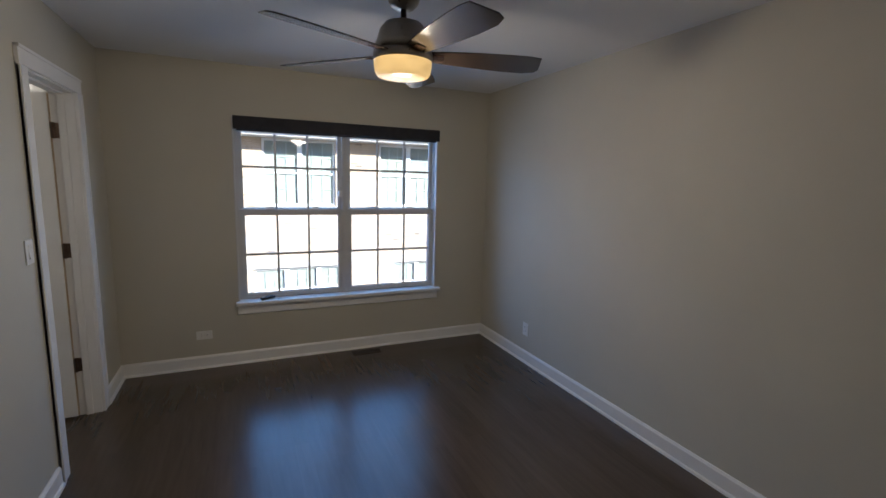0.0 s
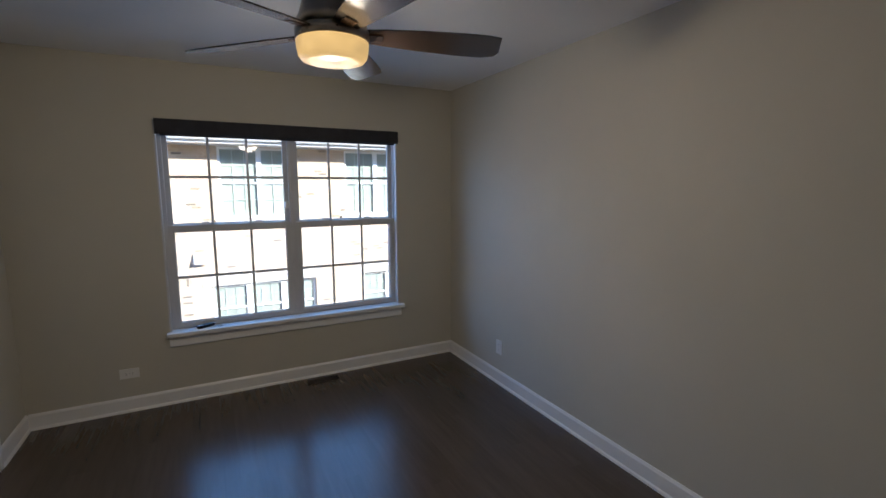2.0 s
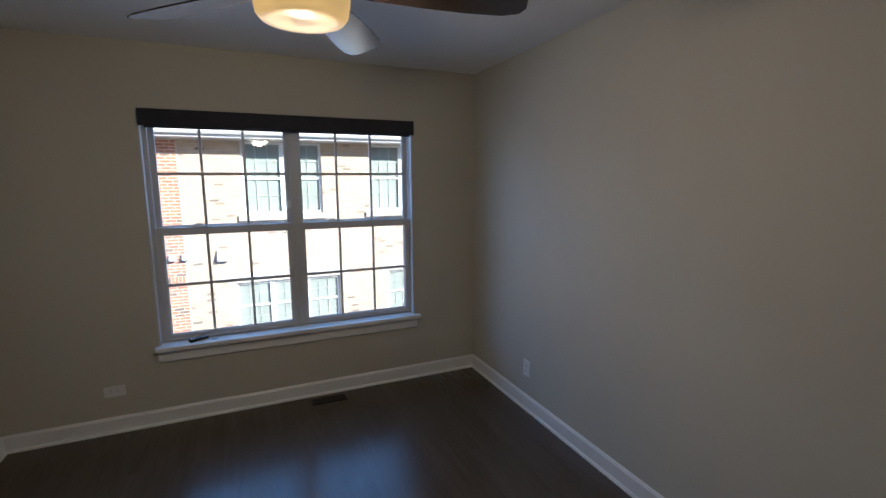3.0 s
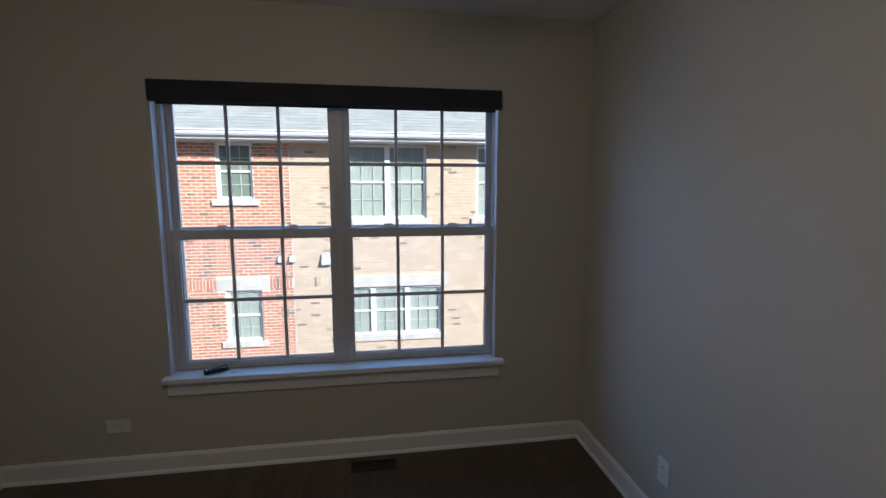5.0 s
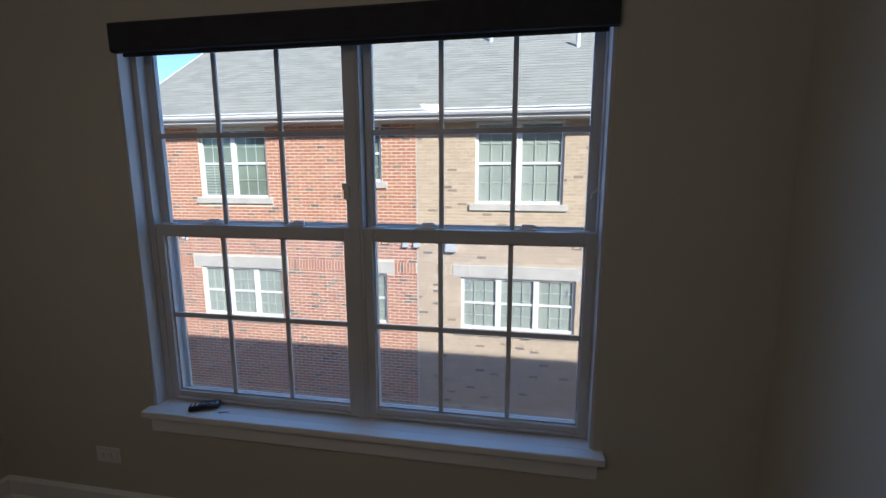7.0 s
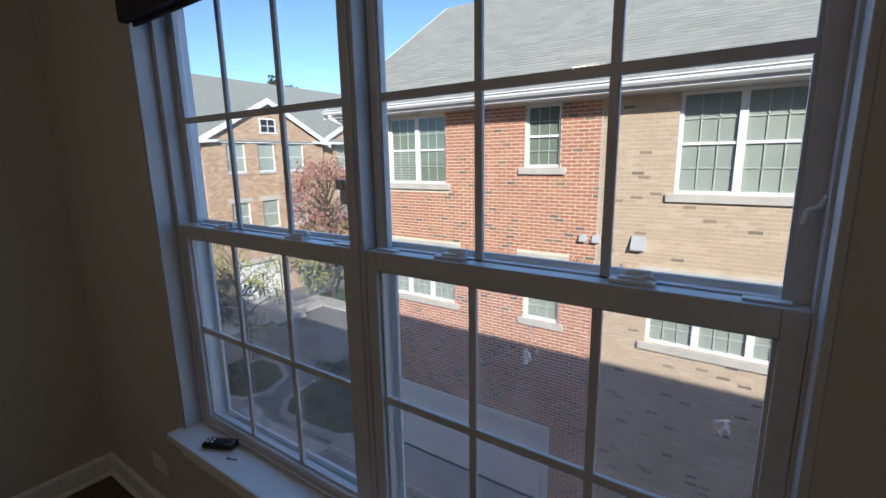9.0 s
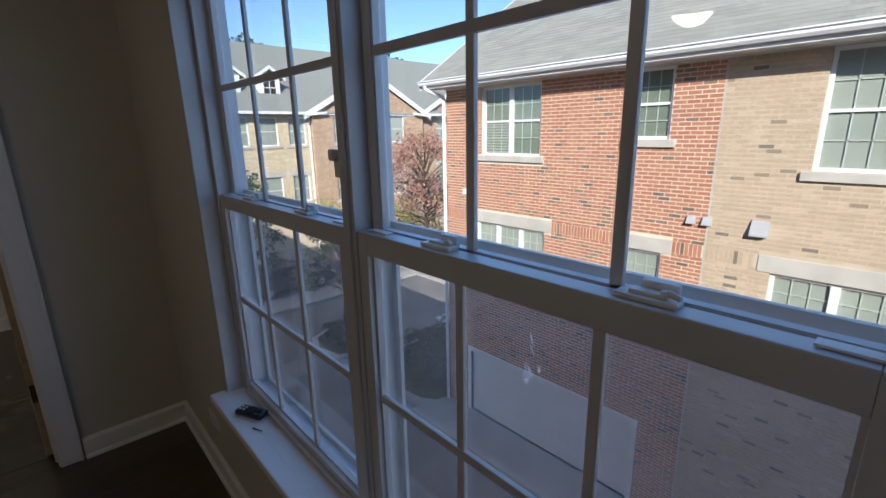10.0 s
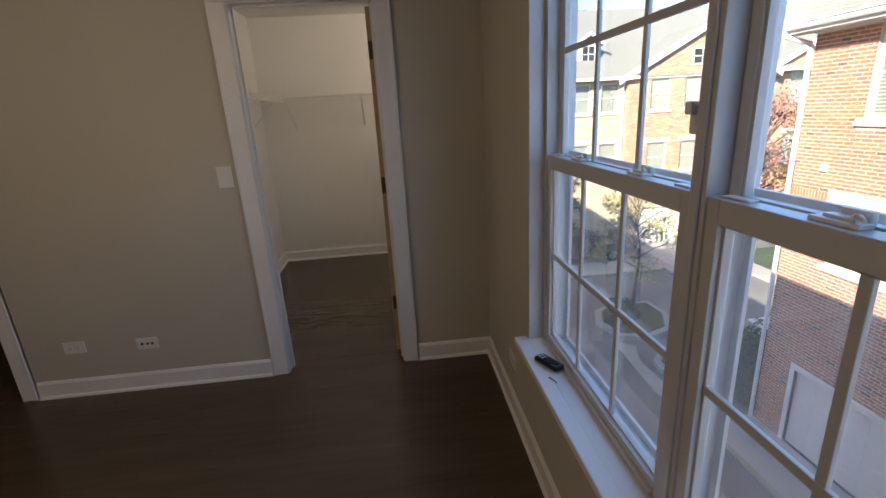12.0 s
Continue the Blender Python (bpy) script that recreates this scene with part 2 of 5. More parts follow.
def plank_material():
    """Dark-stained oak strips, satin varnish, grain along the strip."""
    m, nt, b = nodes_of("dark_stained_oak", 0.25, 0, 0.65)
    r = piece_random(nt)
    base = ramp(nt, r, [(0, (0.074, 0.052, 0.033)), (0.35, (0.079, 0.055, 0.035)), (0.7, (0.086, 0.060, 0.039)), (1, (0.075, 0.052, 0.033))])
    tc = nt.nodes.new("ShaderNodeTexCoord")
    off = nt.nodes.new("ShaderNodeVectorMath")
    off.operation = "ADD"
    nt.links.new(tc.outputs["Object"], off.inputs[0])
    cmb = nt.nodes.new("ShaderNodeCombineXYZ")
    nt.links.new(math_node(nt, "MULTIPLY", r, 37.0), cmb.inputs[0])
    nt.links.new(math_node(nt, "MULTIPLY", r, 91.0), cmb.inputs[1])
    nt.links.new(cmb.outputs[0], off.inputs[1])
    mp = nt.nodes.new("ShaderNodeMapping")
    mp.inputs["Scale"].default_value = (1, 0.09, 1)
    nt.links.new(off.outputs[0], mp.inputs[0])
    wv = nt.nodes.new("ShaderNodeTexNoise")
    wv.inputs["Scale"].default_value = 34
    wv.inputs["Detail"].default_value = 6
    wv.inputs["Distortion"].default_value = 0.25
    nt.links.new(mp.outputs[0], wv.inputs["Vector"])
    g = ramp(nt, wv.outputs["Fac"], [(0.25, (0.84, 0.83, 0.82)), (0.75, (1.12, 1.11, 1.10))])
    nt.links.new(mixed(nt, 1.0, base, g, "MULTIPLY"), b.inputs["Base Color"])
    rr = nt.nodes.new("ShaderNodeMapRange")
    for i, v in enumerate((0.3, 0.7, 0.235, 0.275)):
        rr.inputs[i + 1].default_value = v
    nt.links.new(noise_of(nt, 3.5, 5, (1, 1, 1), 0.6, "Object"), rr.inputs[0])
    nt.links.new(rr.outputs[0], b.inputs["Roughness"])
    bump(nt, b, wv.outputs["Fac"], 0.22, 0.0012)
    return m


M["plank"] = plank_material()


def blade_material():
    m, nt, b = nodes_of("espresso_blade", 0.24, 0, 0.9)
    c = ramp(nt, noise_of(nt, 30, 5, (0.06, 1, 1)), [(0.35, (0.030, 0.019, 0.015)), (0.65, (0.055, 0.036, 0.027))])
    nt.links.new(c, b.inputs["Base Color"])
    b.inputs["Coat Weight"].default_value = 0.3
    b.inputs["Coat Roughness"].default_value = 0.14
    return m


M["blade"] = blade_material()


def lamp_material():
    m, nt, b = nodes_of("lit_amber_glass", 0.35, 0, 0.4)
    b.inputs["Base Color"].default_value = (0.85, 0.75, 0.55, 1)
    b.inputs["Emission Color"].default_value = (1.0, 0.60, 0.20, 1)
    s = math_node(nt, "MULTIPLY_ADD", noise_of(nt, 9, 2), 0.10)
    s.node.inputs[2].default_value = LAMP - 0.045
    nt.links.new(s, b.inputs["Emission Strength"])
    return m


LAMP = 0.085
M["lamp"] = lamp_material()


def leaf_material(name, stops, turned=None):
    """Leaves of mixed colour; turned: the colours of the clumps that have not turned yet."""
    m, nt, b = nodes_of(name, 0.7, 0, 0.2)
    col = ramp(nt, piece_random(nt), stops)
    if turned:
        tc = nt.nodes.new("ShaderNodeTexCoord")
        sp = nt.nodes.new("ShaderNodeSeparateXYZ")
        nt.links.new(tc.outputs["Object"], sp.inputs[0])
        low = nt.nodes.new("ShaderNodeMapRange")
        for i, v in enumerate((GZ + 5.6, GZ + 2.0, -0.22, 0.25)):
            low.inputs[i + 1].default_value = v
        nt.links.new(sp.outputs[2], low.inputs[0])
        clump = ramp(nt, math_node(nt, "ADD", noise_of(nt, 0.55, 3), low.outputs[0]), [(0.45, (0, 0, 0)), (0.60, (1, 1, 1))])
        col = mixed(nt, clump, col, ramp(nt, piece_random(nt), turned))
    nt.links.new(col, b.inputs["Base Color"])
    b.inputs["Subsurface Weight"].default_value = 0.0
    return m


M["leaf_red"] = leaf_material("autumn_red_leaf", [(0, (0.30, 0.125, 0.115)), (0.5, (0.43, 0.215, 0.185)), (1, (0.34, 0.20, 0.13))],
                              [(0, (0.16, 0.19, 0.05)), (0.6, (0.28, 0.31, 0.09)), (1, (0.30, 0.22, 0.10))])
M["leaf_yellow"] = leaf_material("yellow_green_leaf", [(0, (0.24, 0.26, 0.06)), (0.5, (0.42, 0.39, 0.09)), (1, (0.17, 0.21, 0.05))])
M["leaf_green"] = leaf_material("dark_green_leaf", [(0, (0.045, 0.07, 0.028)), (0.6, (0.065, 0.10, 0.036)), (1, (0.10, 0.13, 0.045))])


# ---- building blocks ----
def basis(ob):
    if ob is None:
        return Matrix()
    return basis(ob.parent) @ ob.matrix_parent_inverse @ ob.matrix_basis


def part(name, bm, material, parent=None, label="", local=False, smooth=False):
    me = bpy.data.meshes.new(name)
    bmesh.ops.recalc_face_normals(bm, faces=bm.faces[:])
    bm.to_mesh(me)
    bm.free()
    for p in me.polygons:
        p.use_smooth = smooth
    me.materials.append(material)
    ob = new(name, me)
    if parent is not None:
        ob.parent = parent
        if not local:
            ob.matrix_parent_inverse = basis(parent).inverted()
    return tagged(ob, label)


def thing(name, at, label, category, group="", kind=""):
    e = new(name)
    e.empty_display_size = 0.1
    e.matrix_basis = at if isinstance(at, Matrix) else Matrix.Translation(at)
    return tagged(e, label, category, group, kind)


def box(bm, x0, x1, y0, y1, z0, z1, bevel=0.0, seg=2):
    v = [bm.verts.new((x, y, z)) for x in (x0, x1) for y in (y0, y1) for z in (z0, z1)]
    fs = [bm.faces.new([v[i] for i in f]) for f in ((0, 1, 3, 2), (4, 6, 7, 5), (0, 4, 5, 1), (2, 3, 7, 6), (0, 2, 6, 4), (1, 5, 7, 3))]
    if bevel:
        es = list({e for f in fs for e in f.edges})
        bmesh.ops.bevel(bm, geom=es, offset=bevel, segments=seg, profile=0.6, affect="EDGES")
    return bm


def boxes(*rows, bevel=0.0):
    bm = bmesh.new()
    for r in rows:
        box(bm, *r, bevel=bevel)
    return bm


def prism(bm, profile, axis, a, b):
    """A closed outline (pairs) swept from a to b. axis x: pairs are (y, z); y: (x, z); z: (x, y)."""
    def at(p, s):
        return {"x": (s, p[0], p[1]), "y": (p[0], s, p[1]), "z": (p[0], p[1], s)}[axis]
    lo, hi = [bm.verts.new(at(p, a)) for p in profile], [bm.verts.new(at(p, b)) for p in profile]
    n = len(profile)
    bm.faces.new(lo)
    bm.faces.new(hi[::-1])
    for i in range(n):
        bm.faces.new((lo[i], hi[i], hi[(i + 1) % n], lo[(i + 1) % n]))
    return bm


def turned(bm, centre, outline, seg=40):
    """A solid of revolution about the upright line through centre; outline: (radius, z) from top to bottom."""
    rings = []
    for r, z in outline:
        if r < 1e-6:
            rings.append([bm.verts.new((centre[0], centre[1], z))])
        else:
            rings.append([bm.verts.new((centre[0] + r * math.cos(2 * math.pi * i / seg), centre[1] + r * math.sin(2 * math.pi * i / seg), z)) for i in range(seg)])
    for p, q in zip(rings, rings[1:]):
        for i in range(seg):
            j = (i + 1) % seg
            if len(p) == 1:
                bm.faces.new((p[0], q[i], q[j]))
            elif len(q) == 1:
                bm.faces.new((p[i], q[0], p[j]))
            else:
                bm.faces.new((p[i], q[i], q[j], p[j]))
    return bm


def tube(bm, a, b, r0, r1=None, seg=8):
    r1 = r0 if r1 is None else r1
    a, b = Vector(a), Vector(b)
    q = (b - a).to_track_quat("Z", "Y")
    ra = [bm.verts.new(a + q @ Vector((r0 * math.cos(2 * math.pi * i / seg), r0 * math.sin(2 * math.pi * i / seg), 0))) for i in range(seg)]
    rb = [bm.verts.new(b + q @ Vector((r1 * math.cos(2 * math.pi * i / seg), r1 * math.sin(2 * math.pi * i / seg), 0))) for i in range(seg)]
    for i in range(seg):
        j = (i + 1) % seg
        bm.faces.new((ra[i], ra[j], rb[j], rb[i]))
    bm.faces.new(ra[::-1])
    bm.faces.new(rb)
    return bm


def pierced(bm, u0, u1, z0, z1, d0, d1, holes, along="x"):
    """A wall slab with rectangular holes (u0, u1, z0, z1); along x it spans d in y, along y it spans d in x."""
    us = sorted({u0, u1, *(h[0] for h in holes), *(h[1] for h in holes)})
    for a, b in zip(us, us[1:]):
        if a < u0 - 1e-6 or b > u1 + 1e-6:
            continue
        mid, z = (a + b) / 2, z0
        for h in sorted([h for h in holes if h[0] < mid < h[1]], key=lambda h: h[2]) + [(0, 0, z1, z1)]:
            if h[2] > z + 1e-6:
                if along == "x":
                    box(bm, a, b, d0, d1, z, h[2])
                else:
                    box(bm, d0, d1, a, b, z, h[2])
            z = h[3]
    return bm


def structure(name, bm, material, label):
    return tagged(part(name, bm, material), label, name.split("_")[0], kind="structure")


# ---- the bedroom shell ----
XL, XR, YB, ZC = -1.667, 1.478, -4.75, 2.424
WX0, WX1, WZ0, WZ1 = -0.826, 0.947, 0.505, 2.036  # window opening
CY0, CY1, CH = -1.265, -0.53, 2.05               # closet doorway, rough opening
DY0, DY1 = -3.62, -2.765                          # second doorway
KX, KY0, KY1 = -4.03, -1.79, 0.0                  # closet

wall_north = structure("wall_north", pierced(bmesh.new(), XL - 0.12, XR + 0.12, -0.02, ZC, 0.0, 0.17, [(WX0, WX1, WZ0, WZ1)]), M["wall"],
                       "greige painted window wall of the empty bedroom")
wall_east = structure("wall_east", boxes((XR, XR + 0.12, YB, 0.0, -0.02, ZC)), M["wall"], "plain greige painted bedroom wall")
wall_west = structure("wall_west", pierced(bmesh.new(), YB, 0.0, -0.02, ZC, XL - 0.06, XL, [(CY0, CY1, -0.02, CH), (DY0, DY1, -0.02, CH)], "y"), M["wall"],
                      "greige painted wall with closet doorway")
closet_face = structure("wall_west_closet_side", pierced(bmesh.new(), YB, 0.0, -0.02, ZC, XL - 0.12, XL - 0.06, [(CY0, CY1, -0.02, CH), (DY0, DY1, -0.02, CH)], "y"),
                        M["closet"], "white painted back of the closet wall")
wall_south = structure("wall_south", boxes((XL - 0.12, XR + 0.12, YB - 0.12, YB, -0.02, ZC)), M["wall"], "plain greige wall behind the entrance")
ceiling = structure("ceiling", boxes((KX - 0.15, XR + 0.12, YB - 0.12, 0.17, ZC, ZC + 0.12)), M["ceil"], "flat white painted ceiling")
for side, row in (("west", (KX - 0.12, KX, KY0 - 0.1, 0.0, -0.02, ZC)), ("south", (KX, XL - 0.12, KY0 - 0.1, KY0, -0.02, ZC)), ("north", (KX - 0.12, XL - 0.12, 0.0, 0.17, -0.02, ZC))):
    structure("wall_closet_" + side, boxes(row), M["closet"], "white painted walk-in closet wall")
for side, row in (("west", (-3.3, -3.2, YB, KY0 - 0.1, -0.02, ZC)), ("south", (-3.2, XL - 0.12, YB - 0.12, YB, -0.02, ZC))):
    structure("wall_hall_" + side, boxes(row), M["dark_room"], "dim plain wall of the room next door")
floor = structure("floor", boxes((KX - 0.12, XR + 0.12, YB - 0.12, 0.17, -0.14, -0.02)), M["slot"], "dark-stained oak strip floor, satin varnish")

# baseboards: flat board with a small rounded cap
BB = 0.105


def baseboard(a, b, along, face, out):
    """face: the wall's plane; out: +1 or -1, the side on which the board stands."""
    t = 0.015 * out
    prof = [(face, 0.0), (face + t, 0.0), (face + t, BB - 0.014), (face + t * 0.55, BB - 0.004), (face + t * 0.4, BB), (face, BB)]
    shoe = [(face + t, 0.0), (face + t * 1.8, 0.0), (face + t * 1.55, 0.012), (face + t, 0.018)]
    bm = bmesh.new()
    prism(bm, prof, along, a, b)
    prism(bm, shoe, along, a, b)
    ob = part("baseboard", bm, M["trim"])
    return tagged(ob, "white painted wooden baseboard along the wall", "baseboard", kind="structure")


baseboard(XL + 0.015, XR - 0.015, "x", 0.0, -1)
baseboard(YB, 0.0, "y", XR, -1)
baseboard(-0.455, 0.0, "y", XL, 1)
baseboard(-2.67, -1.345, "y", XL, 1)
baseboard(YB, -3.72, "y", XL, 1)
baseboard(KY0, 0.0, "y", KX, 1)
baseboard(KX + 0.03, XL - 0.12, "x", KY0, 1)


# ---- doorways ----
def doorway(name, y0, y1, label, casing=0.088):
    """White cased opening in the west wall: jambs, stops and casings; y0, y1: clear opening."""
    h = 2.03
    d = thing(name, ((XL - 0.06), (y0 + y1) / 2, 0), label, "doorway", kind="structure")
    xi, xo = XL + 0.001, XL - 0.121
    for a, b in ((y0 - 0.02, y0), (y1, y1 + 0.02)):
        part("jamb", boxes((xo, xi, a, b, 0, h), bevel=0.002), M["trim"], d)
    part("head_jamb", boxes((xo, xi, y0 - 0.02, y1 + 0.02, h, h + 0.02), bevel=0.002), M["trim"], d)
    for a, b in ((y0, y0 + 0.011), (y1 - 0.011, y1)):
        part("door_stop", boxes((XL - 0.082, XL - 0.045, a, b, 0, h - 0.011), bevel=0.003), M["trim"], d)
    part("head_stop", boxes((XL - 0.082, XL - 0.045, y0 + 0.011, y1 - 0.011, h - 0.011, h), bevel=0.003), M["trim"], d)
    for side, x in ((1, XL), (-1, XL - 0.12)):
        a, b = sorted((x, x + side * 0.019))
        for s, y in ((-1, y0 - 0.006), (1, y1 + 0.006)):
            p, q = sorted((y, y + s * casing))
            bm = boxes((a, b, p, q, 0, h + 0.006), bevel=0.004)
            e0, e1 = sorted((y + s * casing, y + s * (casing - 0.016)))
            box(bm, min(x, x + side * 0.024), max(x, x + side * 0.024), e0, e1, 0, h + 0.006, 0.003)
            part("casing", bm, M["trim"], d)
        bm = boxes((a, b, y0 - 0.006 - casing, y1 + 0.006 + casing, h + 0.0065, h + 0.006 + casing), bevel=0.004)
        box(bm, min(x, x + side * 0.024), max(x, x + side * 0.024), y0 - 0.006 - casing, y1 + 0.006 + casing, h + casing - 0.01, h + 0.006 + casing, 0.003)
        part("head_casing", bm, M["trim"], d)
    return d


door_1 = doorway("door_1", -1.245, -0.555, "white cased closet doorway standing open")
door_2 = doorway("door_2", -3.60, -2.77, "white cased doorway to the dim room next door")

# closet door, swung fully open into the closet against its side
closet_door = thing("closet_door", (XL - 0.10, -0.555, 0.01), "white painted closet door swung open into the closet", "door")
part("door_leaf", boxes((XL - 0.80, XL - 0.118, -0.593, -0.559, 0.012, 2.02), bevel=0.003), M["trim"], closet_door)
# thin tan strip laid over the leaf's hinge edge
part("door_edge", boxes((XL - 0.1179, XL - 0.1172, -0.592, -0.560, 0.014, 2.018)), M["tan_edge"], closet_door, "tan strip along the hinge edge")
for z0, z1 in ((0.25, 0.92), (1.05, 1.86)):
    part("panel", boxes((XL - 0.70, XL - 0.22, -0.5965, -0.5932, z0, z1), bevel=0.0012), M["trim"], closet_door)
for zc in (0.345, 1.085, 1.808):
    bm = boxes((XL - 0.116, XL - 0.083, -0.5572, -0.5549, zc - 0.045, zc + 0.045), bevel=0.0008)
    tube(bm, (XL - 0.111, -0.562, zc - 0.047), (XL - 0.111, -0.562, zc + 0.047), 0.007, seg=12)
    box(bm, XL - 0.1178, XL - 0.1155, -0.590, -0.561, zc - 0.045, zc + 0.045, 0.0008)
    for dz in (-0.03, 0, 0.03):
        tube(bm, (XL - 0.098, -0.5572, zc + dz), (XL - 0.098, -0.5582, zc + dz), 0.004, seg=8)
    part("hinge", bm, M["bronze"], closet_door, "aged bronze butt hinge")


# ---- the window ----
GY_UP, GY_LO = 0.118, 0.090
window_1 = thing("window_1", ((WX0 + WX1) / 2, 0.1, WZ0), "white twin double-hung window with grilles, closed", "window", kind="structure")
SILL = 0.536
# drywall-return liners
part("jamb_liner", boxes((WX0, WX0 + 0.012, 0.001, 0.0595, SILL, WZ1 - 0.012), bevel=0.002), M["vinyl"], window_1)
part("jamb_liner", boxes((WX1 - 0.012, WX1, 0.001, 0.0595, SILL, WZ1 - 0.012), bevel=0.002), M["vinyl"], window_1)
part("jamb_liner", boxes((WX0, WX1, 0.001, 0.0595, WZ1 - 0.012, WZ1), bevel=0.002), M["vinyl"], window_1)
# stool with horns, and apron
bm = boxes((-0.845, 0.982, -0.057, -0.0005, WZ0 + 0.002, SILL), bevel=0.006)
box(bm, WX0 + 0.0005, WX1 - 0.0005, -0.004, 0.060, WZ0 + 0.002, SILL, 0.001)
part("window_stool", bm, M["trim"], window_1, "white painted window stool")
bm = bmesh.new()
prism(bm, [(-0.0005, 0.425), (-0.012, 0.425), (-0.019, 0.432), (-0.019, WZ0 + 0.0015), (-0.0005, WZ0 + 0.0015)], "x", -0.832, 0.962)
part("apron", bm, M["trim"], window_1, "white painted apron below the stool")
# frame and centre mullion
MX0, MX1 = 0.052, 0.099
part("frame_jamb", boxes((WX0 + 0.0005, -0.790, 0.0605, 0.165, SILL, 2.030), (-0.790, -0.785, 0.103, 0.1035, SILL, 2.030), bevel=0.0002), M["vinyl"], window_1)
part("frame_jamb", boxes((0.930, WX1 - 0.0005, 0.0605, 0.165, SILL, 2.030), (0.925, 0.930, 0.103, 0.1035, SILL, 2.030), bevel=0.0002), M["vinyl"], window_1)
part("frame_head", boxes((WX0 + 0.0005, WX1 - 0.0005, 0.0605, 0.165, 2.030, WZ1 - 0.0005), bevel=0.0015), M["vinyl"], window_1)
part("frame_sill", boxes((WX0 + 0.0005, WX1 - 0.0005, 0.0605, 0.168, WZ0 + 0.002, SILL - 0.0005), bevel=0.0015), M["vinyl"], window_1)
part("mullion", boxes((MX0, MX1, 0.0605, 0.165, SILL, 2.030), (MX0 + 0.012, MX1 - 0.012, 0.054, 0.0605, SILL, 2.030), bevel=0.002), M["vinyl"], window_1)


def sash(x0, x1, z0, z1, yc, upper):
    """One sash: stiles, rails, glass and a three-over-two grille."""
    name = "upper_sash" if upper else "lower_sash"
    st, rb, rt = (0.027, 0.036, 0.030) if upper else (0.032, 0.04, 0.046)
    y0, y1 = yc - (0.014 if upper else 0.023), yc + 0.014
    bm = boxes((x0, x0 + st, y0, y1, z0, z1), (x1 - st, x1, y0, y1, z0, z1), (x0 + st, x1 - st, y0, y1, z0, z0 + rb),
               (x0 + st, x1 - st, y0, y1, z1 - rt, z1), bevel=0.0025)
    s = part(name, bm, M["vinyl"], window_1)
    gx0, gx1, gz0, gz1 = x0 + st, x1 - st, z0 + rb, z1 - rt
    bead = boxes((gx0, gx0 + 0.006, yc - 0.010, yc + 0.006, gz0, gz1), (gx1 - 0.006, gx1, yc - 0.010, yc + 0.006, gz0, gz1),
                 (gx0, gx1, yc - 0.010, yc + 0.006, gz0, gz0 + 0.006), (gx0, gx1, yc - 0.010, yc + 0.006, gz1 - 0.006, gz1))
    part("glazing_bead", bead, M["vinyl"], s)
    g = part("pane", boxes((gx0, gx1, yc + 0.001, yc + 0.005, gz0, gz1)), M["glass"], s, "clear window pane")
    g.visible_shadow = False
    w, zm = (gx1 - gx0) / 3, (gz0 + gz1) / 2
    for k in (1, 2):
        part("muntin", boxes((gx0 + k * w - 0.009, gx0 + k * w + 0.009, yc - 0.010, yc, gz0, gz1), bevel=0.002), M["vinyl"], s)
    part("muntin", boxes((gx0, gx1, yc - 0.0115, yc - 0.0015, zm - 0.010, zm + 0.010), bevel=0.002), M["vinyl"], s)
    return s


